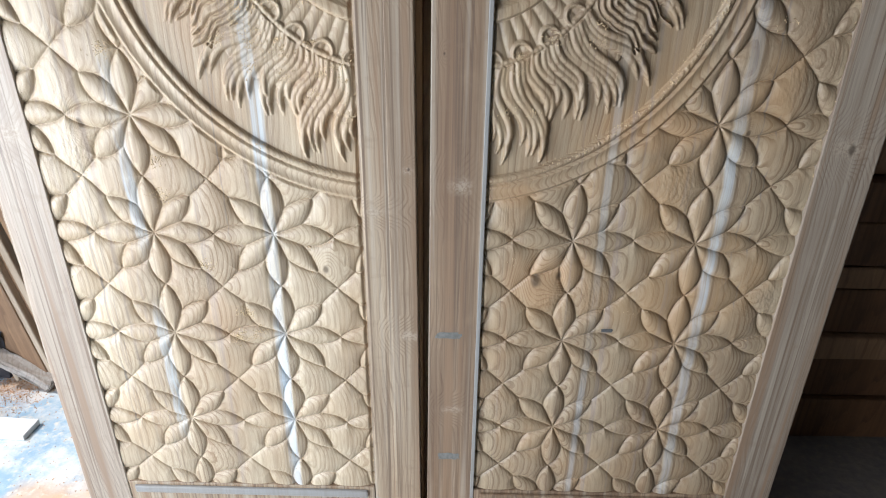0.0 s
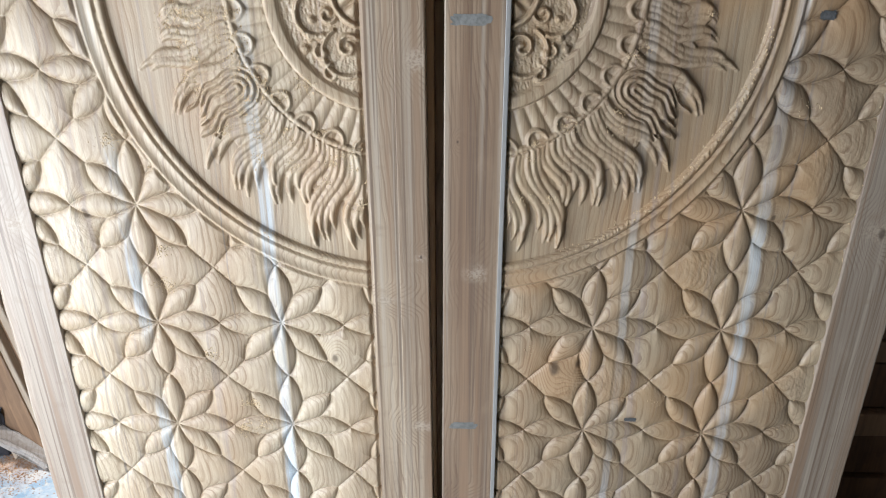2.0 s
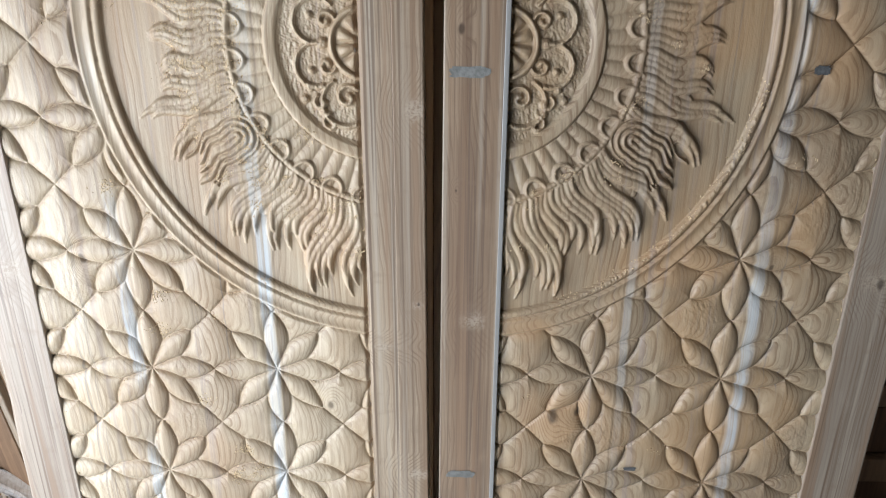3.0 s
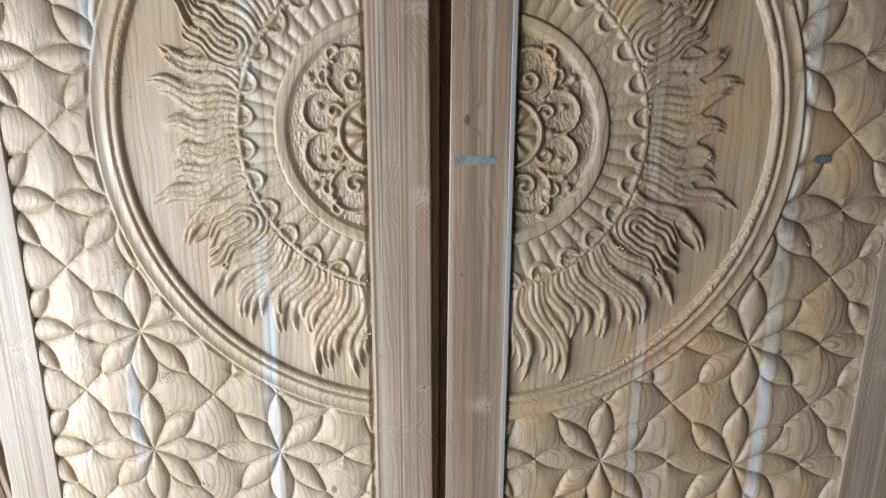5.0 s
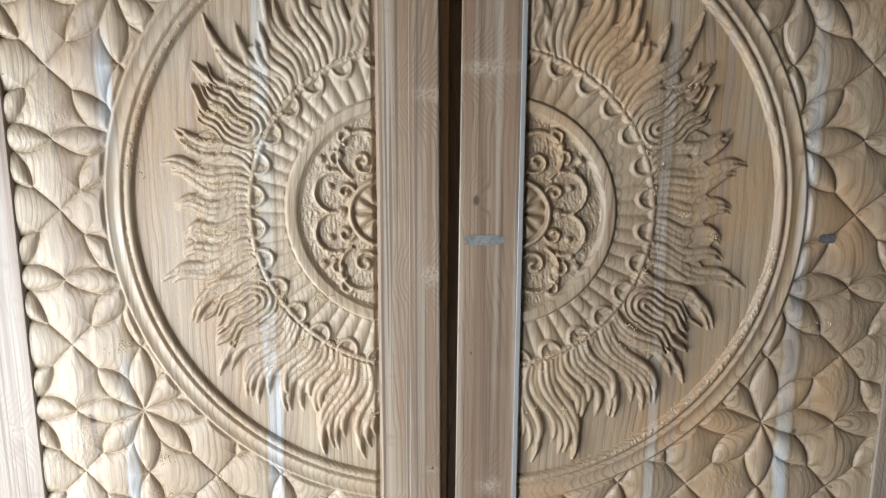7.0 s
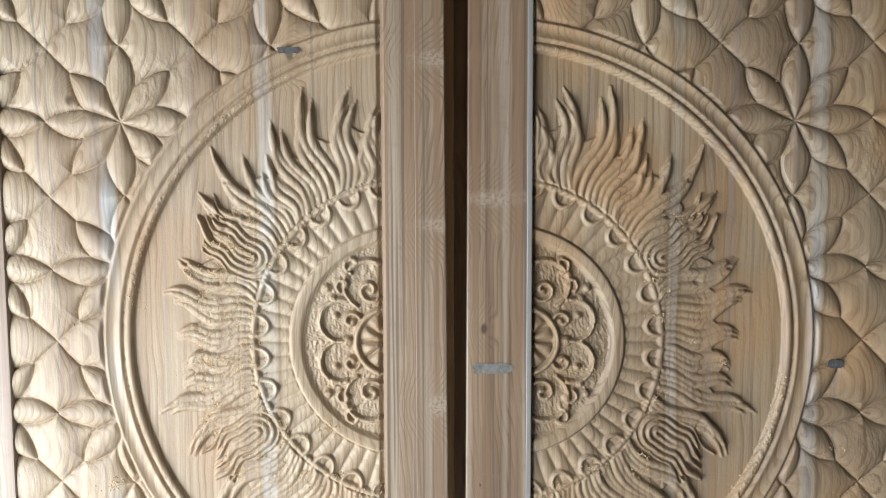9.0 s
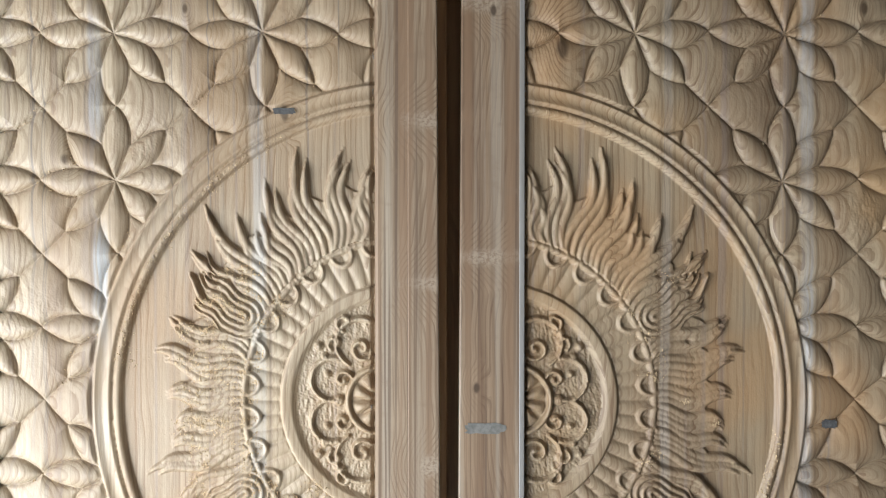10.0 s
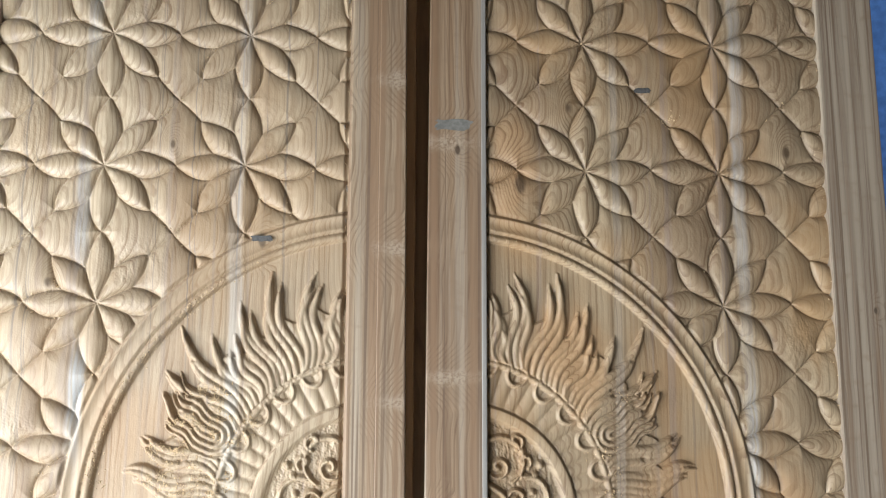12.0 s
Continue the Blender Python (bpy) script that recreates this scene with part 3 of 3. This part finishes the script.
STEP = 0.00116
PIECE_NAMES = {50000: "medallion_field", 50001: "medallion_moulding", 50002: "rope_ring", 50003: "inner_band", 50004: "scrollwork", 50005: "rosette"}


def carve(side, mat, parent, seed):
    """The carved face of one leaf, cut into its pieces; side -1 or 1."""
    nx, nz = int((X_OUT - X_IN) / STEP), int((Z_TOP - Z_LOW) / STEP)
    X, Z = np.meshgrid(np.linspace(X_IN, X_OUT, nx), np.linspace(Z_LOW, Z_TOP, nz))
    rng = np.random.default_rng(int(seed * 10))
    wx = X + 0.0012 * np.sin(Z * 37 + seed) + 0.0008 * np.sin(Z * 91 + X * 40)
    wz = Z + 0.0012 * np.sin(X * 43 + seed * 2) + 0.0008 * np.sin(X * 101 + Z * 30)
    h, piece, rim = lattice(wx, wz)
    r = np.hypot(X - RING[0], Z - ZC)
    inside = r < RING[1]
    mh, mp = medallion(X, Z, seed)
    h = 0.0012 + (h - 0.0012) * sstep(0, 0.005, r - RING[1])
    mh = (4 * mh + np.roll(mh, 1, 0) + np.roll(mh, -1, 0) + np.roll(mh, 1, 1) + np.roll(mh, -1, 1)) / 8
    h, piece = np.where(inside, mh, h), np.where(inside, mp, piece)
    h = h - 0.0042 * sstep(0.0912, 0.0868, X)
    # tool marks and torn fibres
    g1 = rng.normal(0, 1, h.shape)
    g2 = (g1 + np.roll(g1, 1, 0) + np.roll(g1, 2, 0) + np.roll(g1, 3, 0) + np.roll(g1, 1, 1)) / 2.2
    torn = np.clip(np.sin(X * 23 + seed * 3) * np.sin(Z * 17 + seed) + 0.2 * np.sin(Z * 61), 0, 1)
    rf = np.hypot(X - 0.0487, Z - ZC)
    torn = np.where(inside, 0, torn ** 2)
    torn = np.maximum(torn, 0.9 * ((mp > 50900) & (mp < 51400) & inside) * np.where(np.abs(Z - ZC) < 0.12, 1.0, 0.55 if side < 0 else 0.25))
    patch = np.clip(np.sin(X * 31 + seed * 5 + 2 * np.sin(Z * 9)) * np.sin(Z * 27 + seed * 2 + 2 * np.sin(X * 13)) + 0.15, 0, 1)
    ragged = np.where(inside, 0.0, np.exp(-rim / 0.016) * patch)
    ang = np.degrees(np.arctan2(Z - ZC, X - RING[0]))
    arc = (sstep(5, 14, ang) * sstep(66, 50, ang)) if side < 0 else np.maximum(sstep(-72, -60, ang) * sstep(-4, -14, ang), 0.5 * sstep(55, 66, ang))
    fibrous = arc * np.exp(-((r - 0.3365) / 0.005) ** 2) * inside
    stipple = np.where(inside & (mp == 50004), 1.0, 0.0)
    h = h + g2 * (0.00003 + 0.00013 * torn + 0.00042 * ragged + 0.00036 * stipple + 0.00034 * fibrous)
    Y = 0.004 - h
    dz, dx = np.gradient(h, Z[1, 0] - Z[0, 0], X[0, 1] - X[0, 0])
    N = np.stack([-side * dx, -np.ones_like(h), -dz], -1).reshape(-1, 3)
    N /= np.linalg.norm(N, axis=1)[:, None]
    V = np.stack([side * X, Y, Z], -1).reshape(-1, 3)
    i = (np.arange(nz - 1)[:, None] * nx + np.arange(nx - 1)).ravel()
    F = np.stack([i, i + 1, i + nx + 1, i + nx], 1) if side > 0 else np.stack([i, i + nx, i + nx + 1, i + 1], 1)
    lab = piece[:-1, :-1].ravel()
    order = np.argsort(lab, kind="stable")
    ids, start = np.unique(lab[order], return_index=True)
    loose = []
    for n, k in enumerate(ids):
        sel = order[start[n]:start[n + 1] if n + 1 < len(ids) else None]
        if len(sel) < 60:
            loose.append(sel)
            continue
        name = PIECE_NAMES.get(int(k)) or ("flame_whorl" if 51300 <= k < 51400 else "flame_strand" if 50900 < k < 51300 else "flute" if k >= 51500 else "facet" if k >= 20000 else "petal")
        fs = F[sel]
        vs, inv = np.unique(fs, return_inverse=True)
        part(name, mesh_of(name, V[vs], inv.reshape(fs.shape), mat, normals=N[vs]), None, parent)
    fs = F[np.concatenate(loose)]
    vs, inv = np.unique(fs, return_inverse=True)
    tagged(part("torn_fibre", mesh_of("torn_fibre", V[vs], inv.reshape(fs.shape), mat), None, parent), kind="stuff")
    SURFACE[side], JOINTS[side] = Y, ragged


SURFACE, JOINTS = {}, {}


def face_y(x, z):
    """How far the carved face lies at a place on a leaf."""
    Y = SURFACE[-1 if x < 0 else 1]
    i = int(np.clip((z - Z_LOW) / (Z_TOP - Z_LOW) * (Y.shape[0] - 1), 0, Y.shape[0] - 1))
    j = int(np.clip((abs(x) - X_IN) / (X_OUT - X_IN) * (Y.shape[1] - 1), 0, Y.shape[1] - 1))
    return float(Y[i, j])


def waney_stile():
    """The pale leaf's outer stile, whose outer edge loses its corner to a strip of wane."""
    bm = bmesh.new()
    rings = []
    for k in range(241):
        z = 2.106 * k / 240
        w = 0.003 + 0.017 * math.exp(-((z - 0.64) / 0.17) ** 2) * (1 + 0.14 * math.sin(z * 47) + 0.07 * math.sin(z * 113)) + 0.005 * math.exp(-((z - 0.28) / 0.14) ** 2)
        rings.append([bm.verts.new(p) for p in ((-X_OUT, -0.002, z), (-X_OUT - 0.001, -0.003, z), (-0.594 + w, -0.003, z), (-0.594 + w * 0.93, -0.003 + w * 0.10, z), (-0.594 + w * 0.35, -0.003 + w * 0.17, z),
                                                (-0.594, -0.003 + w * 0.42, z), (-0.594, 0.036, z), (-X_OUT, 0.036, z))])
    for a, b in zip(rings, rings[1:]):
        for k in range(8):
            bm.faces.new((a[k], a[(k + 1) % 8], b[(k + 1) % 8], b[k]))
    bm.faces.new(rings[0][::-1])
    bm.faces.new(rings[-1])
    bmesh.ops.recalc_face_normals(bm, faces=bm.faces[:])
    return bm


def leaf(side, mat, label, seed):
    ob = empty("carved_door_leaf", label, "door leaf", "pair of carved door leaves")
    stile = STILE_PALE if side < 0 else STILE

    def bx(x0, x1, *rest, **kw):
        lo, hi = sorted((side * x0, side * x1))
        return box(lo, hi, *rest, **kw)
    # outer stile, tapering inner stile, rails
    part("outer_stile", bx(X_OUT, 0.594, -0.003, 0.036, 0, 2.106, bevel=0.002) if side > 0 else waney_stile(), STILE_GREY if side > 0 else STILE_WANE, ob)
    lip = 0.0475 if side < 0 else X_IN
    if side < 0:
        bm = bx(lip + 0.0001, X_IN, -0.0026, 0.036, 0, 2.106, bevel=0)
        edge = [e for e in bm.edges if all(v.co.x < -X_IN + 0.001 and v.co.y < 0 for v in e.verts)]
        bmesh.ops.bevel(bm, geom=edge, offset=0.0042, segments=2, affect="EDGES", profile=0.5)
        part("stile_lath", bm, stile, ob)
    bm = bx(0.0125, lip, -0.0038 if side < 0 else -0.003, 0.036, 0, 2.106, bevel=0.0015)
    for v in bm.verts:
        if abs(v.co.x) < 0.03:
            v.co.x += side * (0.006 * (v.co.z - 1.0) - 0.0015)
    part("inner_stile", bm, stile, ob)
    for z0, z1, nm in ((0, Z_LOW, "bottom_rail"), (Z_TOP, 2.106, "top_rail")):
        part(nm, bx(X_IN + 0.0005, X_OUT - 0.0005, -0.002, 0.035, z0, z1, bevel=0.002), stile, ob)
    part("rail_bead", bx(X_IN + 0.012, X_OUT - 0.012, -0.007, 0.0, Z_LOW - 0.022, Z_LOW - 0.006, bevel=0.003), STRIP if side < 0 else STILE, ob)
    panel = part("carved_panel", bx(X_IN + 0.001, X_OUT - 0.001, 0.016, 0.030, Z_LOW, Z_TOP, bevel=0), mat, ob)
    carve(side, mat, panel, seed)
    return ob


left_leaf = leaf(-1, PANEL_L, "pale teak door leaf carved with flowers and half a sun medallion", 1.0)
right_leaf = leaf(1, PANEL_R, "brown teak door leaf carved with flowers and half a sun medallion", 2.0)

part("edge_strip", box(0.0797, 0.0856, -0.0038, 0.02, 0.001, 2.105, 0.0008), STRIP, right_leaf, "pale grey sapwood strip")


def smear(cx, cz, w, h, seed, y=-0.003):
    """A thin, uneven smear of filler."""
    rng = random.Random(seed)
    bm = bmesh.new()
    ring = []
    for k in range(28):
        a = 2 * math.pi * k / 28
        r = 1 + rng.uniform(-0.16, 0.16)
        sx, sz = math.copysign(abs(math.cos(a)) ** 0.45, math.cos(a)), math.copysign(abs(math.sin(a)) ** 0.45, math.sin(a))
        ring.append(bm.verts.new((cx + w / 2 * r * sx, y, cz + h / 2 * r * sz)))
    f = bm.faces.new(ring)
    top = bmesh.ops.inset_region(bm, faces=[f], thickness=0.0012, depth=0.0005)
    bmesh.ops.recalc_face_normals(bm, faces=bm.faces[:])
    for v in f.verts:
        v.co.y = y - 0.0006
    return bm


for k, (cx, cz, w, h) in enumerate(((0.041, 1.023, 0.044, 0.012), (0.045, 1.529, 0.046, 0.014), (0.038, 0.473, 0.036, 0.012), (0.042, 0.232, 0.036, 0.014))):
    part("filler_patch", smear(cx, cz, w, h, k), PUTTY, right_leaf, "smeared grey wood filler")

SLATE = plain("dark_filler", (0.085, 0.085, 0.085), 0.6, 250, 0.3)
for k, (cx, cz, w, h, leaf_ob) in enumerate(((0.435, 1.027, 0.017, 0.010, right_leaf), (-0.188, 1.384, 0.026, 0.007, left_leaf), (0.287, 1.579, 0.022, 0.007, right_leaf), (0.276, 0.486, 0.018, 0.006, right_leaf))):
    deep = min(face_y(cx + a * w, cz + b * h) for a in (-0.4, 0, 0.4) for b in (-0.4, 0, 0.4))
    part("filler_plug", smear(cx, cz, w, h, 40 + k, deep), SLATE, leaf_ob, "dark grey wood filler plug")

# ---- behind the leaves ----
BROWN = teak("brown_board", (0.30, 0.18, 0.095), (0.13, 0.07, 0.035), across=40, deep=40, seed=21.0, world_space=False)
GAPWOOD = teak("red_brown_board", (0.44, 0.26, 0.12), (0.22, 0.115, 0.05), across=40, deep=40, seed=29.0, world_space=False)
RAW = teak("raw_sawn_edge", (0.50, 0.41, 0.31), (0.30, 0.22, 0.15), across=60, deep=60, seed=23.0, world_space=False)


def board(w, d, h, mat, label, m, category="board", group="", bevel=0.003, wane=0.0, seed=0):
    rng = random.Random(seed)
    bm = box(-w / 2, w / 2, 0, d, 0, h, bevel)
    if wane:
        cuts = bmesh.ops.subdivide_edges(bm, edges=[e for e in bm.edges if e.calc_length() > 0.6 * max(w, h)], cuts=14)
        for v in bm.verts:
            v.co.x += wane * math.sin(v.co.z * 9 + seed) * (v.co.x > 0)
    ob = part("board", bm, mat, None)
    ob.matrix_world = m
    return tagged(ob, label, category, group)


board(0.30, 0.03, 2.0, GAPWOOD, "dark brown board standing upright behind the door leaves", pose(-0.152, 0.0375, 0))
board(0.40, 0.03, 2.0, GAPWOOD, "blackish brown board standing upright behind the door leaves", pose(0.08, 0.070, 0))
for x, y, w, d, mat, lab in (
        (-0.835, 0.450, 0.085, 0.020, BROWN, "dark brown plank leaning behind the door leaf"),
        (-0.898, 0.442, 0.019, 0.040, RAW, "pale sawn batten leaning behind the door leaf"),
        (-0.921, 0.462, 0.020, 0.020, BROWN, "narrow dark brown batten leaning behind the door leaf"),
        (-0.942, 0.446, 0.017, 0.040, RAW, "pale sawn batten leaning behind the door leaf"),
        (-0.994, 0.450, 0.075, 0.024, BROWN, "brown plank with a rounded foot leaning on the wall"),
        (-1.046, 0.455, 0.012, 0.030, RAW, "thin pale lath leaning beside a brown plank")):
    board(w, d, 1.4, mat, lab, pose(x, y, w * 0.22, -15, -24, 0), "plank", "planks leaning on the wall", 0.003)


def lump(name, w, d, h, mat, label, category, m, seed, rough=0.15):
    """A chipped block of wood."""
    rng = random.Random(seed)
    bm = box(-w / 2, w / 2, -d / 2, d / 2, 0, h, min(w, d, h) * 0.12)
    bmesh.ops.subdivide_edges(bm, edges=bm.edges[:], cuts=2, use_grid_fill=True)
    for v in bm.verts:
        k = rough * min(w, d, h) * (0.2 if v.co.z < 0.002 else 1)
        v.co += Vector((rng.uniform(-k, k), rng.uniform(-k, k), rng.uniform(-k, k) * (v.co.z > 0.002)))
    ob = part(name, bm, mat, None)
    ob.matrix_world = m
    return tagged(ob, label, category)


GREYWOOD = teak("weathered_grey_wood", (0.42, 0.38, 0.34), (0.24, 0.20, 0.17), across=80, deep=80, seed=31.0, world_space=False)
INKY = plain("dark_bin", (0.045, 0.045, 0.055), 0.5, 40, 0.3)
WHITEBOARD = plain("pale_board", (0.72, 0.71, 0.69), 0.6, 30, 0.08)
lump("wood_offcut", 0.17, 0.035, 0.022, GREYWOOD, "weathered grey wood offcut lying on the floor", "offcut", pose(-1.02, 0.445, 0.040, 0, 27, -8), 3, 0.2)
lump("dark_block", 0.14, 0.10, 0.13, INKY, "dark block standing on the dusty floor", "block", pose(-1.145, 0.50, 0, 0, 0, 14), 4, 0.05)
lump("pale_board", 0.26, 0.055, 0.014, WHITEBOARD, "white painted board lying flat on the floor", "board", pose(-1.03, 0.285, 0, 0, 0, -3), 5, 0.04)


def litter():
    rng = random.Random(23)
    verts, faces = [], []
    for _ in range(3200):
        x, y = (rng.gauss(-1.05, 0.06), rng.gauss(0.42, 0.05)) if rng.random() < 0.6 else (rng.uniform(-1.35, -0.62), rng.uniform(0.05, 0.75))
        n, size = len(verts), rng.uniform(0.0008, 0.0024)
        a = rng.uniform(0, 6.3)
        for c, e, f in ((1, 0, 0.0), (-0.6, 0.8, 0), (-0.6, -0.8, 0), (0, 0, 0.7)):
            verts.append((x + size * (c * math.cos(a) - e * math.sin(a)), y + size * (c * math.sin(a) + e * math.cos(a)), 0.0004 + size * f))
        faces += [(n, n + 1, n + 3), (n + 1, n + 2, n + 3), (n + 2, n, n + 3)]
    return tagged(new("wood_chips", mesh_of("wood_chips", verts, faces, CHIPS, True)), "orange sawdust and wood chips scattered on the floor", "sawdust", kind="stuff")


CHIPS = plain("orange_chips", (0.46, 0.25, 0.12), 0.9, 120, 0.35)
litter()

# stacked timber in the dim side of the shop
zs = (0.0, 0.012, 0.109, 0.228, 0.284, 0.39, 0.441, 0.537, 0.622)
rng = random.Random(5)
for k in range(1, len(zs) - 1):
    hgt = zs[k + 1] - zs[k] - 0.003
    y = 0.30 + rng.uniform(0, 0.035)
    bm = box(0, 1.75, 0, 0.30, 0, hgt, 0.004)
    ob = part("timber_beam", bm, BROWN if hgt < 0.07 else DARKWOOD, None)
    ob.matrix_world = pose(0.66 + rng.uniform(0, 0.03), y, zs[k] if k > 1 else 0.0, 0, 0, rng.uniform(-0.8, 0.8))
    if k == 1:
        ob.scale.z = zs[2] / (zs[2] - zs[1])
    tagged(ob, "dark old timber beam stacked on the floor", "beam", "stack of timber")
board(1.5, 0.03, 0.86, BROWN, "wide brown panel standing on the timber stack", pose(1.45, 0.345, zs[-1]), "panel")

# ---- sawdust and torn fibres clinging to the carving ----
def crumbs():
    rng = random.Random(17)
    spots = []
    for cx, cz, spread, count in ((-0.267, 0.503, 0.011, 90), (-0.282, 0.457, 0.013, 110), (-0.361, 0.687, 0.012, 60), (-0.315, 0.583, 0.012, 45), (-0.372, 1.10, 0.012, 25),
                                  (-0.255, 0.47, 0.02, 50), (-0.36, 0.74, 0.01, 40), (0.125, 0.60, 0.01, 8), (0.31, 0.52, 0.012, 8), (0.44, 0.93, 0.012, 10), (-0.40, 0.885, 0.01, 50),
                                  (-0.30, 1.13, 0.014, 60), (-0.29, 1.0, 0.010, 30), (0.16, 1.02, 0.012, 15), (-0.155, 0.95, 0.012, 50), (0.32, 1.54, 0.008, 25)):
        spots += [(rng.gauss(cx, spread * 0.62), rng.gauss(cz, spread * 0.5)) for _ in range(count * 2)]
    # along the bead of the moulding
    for side, a0, a1, count in ((-1, 8, 64, 420), (1, -70, -6, 360), (1, 58, 85, 60), (-1, -78, -58, 40)):
        for _ in range(count):
            a, rr = radians(rng.uniform(a0, a1)), rng.gauss(0.3340, 0.0026)
            spots.append((side * (RING[0] + rr * math.cos(a)), ZC + rr * math.sin(a)))
    # dust lying between the locks of the sunburst
    coarse = []
    for side, a0, a1, clumps in ((-1, -42, 42, 130), (-1, -88, -42, 25), (1, -85, -25, 8), (1, -25, 40, 10)):
        for _ in range(clumps):
            a, rr, wide = radians(rng.uniform(a0, a1)), rng.uniform(0.18, 0.268), rng.uniform(0.003, 0.010)
            cx, cz = side * (RING[0] + rr * math.cos(a)), ZC + rr * math.sin(a)
            coarse += [(rng.gauss(cx, wide), rng.gauss(cz, wide * 0.6)) for _ in range(rng.randint(24, 70))]
    # torn fibres along the joints between petals and facets
    pick = np.random.default_rng(29)
    for side, count in ((-1, 1500), (1, 250)):
        rows, cols = np.nonzero((JOINTS[side] > 0.25))
        for j in pick.integers(0, len(rows), count):
            coarse.append((side * (X_IN + (X_OUT - X_IN) * cols[j] / (JOINTS[side].shape[1] - 1)), Z_LOW + (Z_TOP - Z_LOW) * rows[j] / (JOINTS[side].shape[0] - 1)))
    # along the panels' inner edges
    for side in (-1, 1):
        spots += [(side * (X_IN + abs(rng.gauss(0.001, 0.002))), rng.uniform(0.2, 1.9)) for _ in range(130)]
        spots += [(side * (X_OUT - abs(rng.gauss(0.001, 0.003))), rng.uniform(0.2, 1.9)) for _ in range(90)]
    verts, faces = [], []
    for k, (x, z) in enumerate(coarse + spots):
        lift = 0.0001 if k < len(coarse) else -0.0001
        if not (X_IN < abs(x) < X_OUT and Z_LOW < z < Z_TOP):
            continue
        y, n = face_y(x, z), len(verts)
        size = rng.uniform(0.0003, 0.0011) * (1.1 if k < len(coarse) else 1.15)
        long = rng.choice((1, 1, 1.6, 2.6)) if abs(x) > X_IN + 0.006 else rng.choice((1, 2, 4, 7))
        turn = Euler((rng.uniform(0, 6), rng.uniform(0, 6), rng.uniform(0, 6))).to_matrix()
        for c in ((1, 0, -0.6), (-0.7, 0.8, -0.5), (-0.6, -0.9, -0.4), (0.1, 0, 0.9), (0.5, 0.6, 0.3)):
            p = turn @ Vector((c[0] * size * long, c[1] * size, c[2] * size))
            verts.append((x + p.x, y + lift + p.y * 0.7, z + p.z))
        faces += [(n, n + 1, n + 4), (n + 1, n + 3, n + 4), (n + 3, n, n + 4), (n, n + 2, n + 1), (n + 1, n + 2, n + 3), (n + 3, n + 2, n)]
    ob = new("sawdust", mesh_of("sawdust", verts, faces, SAWDUST, True))
    return tagged(ob, "pale sawdust crumbs and torn fibres clinging to carving", "sawdust", kind="stuff")


crumbs()


def shavings():
    """Fine curled fibres left along the edges of the carved panels."""
    rng = random.Random(41)
    verts, faces = [], []
    for _ in range(46):
        side = rng.choice((1, 1, 1, -1))
        x0, z0 = side * (X_IN + rng.uniform(0.0005, 0.004)), rng.uniform(0.25, 1.7)
        y0 = face_y(x0, z0) - 0.0006
        curl, size, turns = rng.uniform(0, 6.3), rng.uniform(0.0012, 0.0036), rng.uniform(0.5, 1.4)
        pts = []
        for k in range(12):
            a = curl + 6.283 * turns * k / 11
            pts.append(Vector((x0 + side * abs(size * math.cos(a)) * 0.7, y0 - 0.0022 * k / 11, z0 + size * math.sin(a) + 0.0010 * k * 0.3)))
        base = len(verts)
        for p in pts:
            verts += [tuple(p + Vector(o)) for o in ((0.00028, 0, 0), (-0.00018, -0.0002, 0.0002), (-0.00018, 0.0002, -0.0002))]
        for k in range(11):
            for j in range(3):
                a, b = base + 3 * k + j, base + 3 * k + (j + 1) % 3
                faces.append((a, b, b + 3, a + 3))
    ob = new("wood_shavings", mesh_of("wood_shavings", verts, faces, STRIP))
    return tagged(ob, "fine curled pale wood fibres along the panel edges", "shavings", kind="stuff")


shavings()
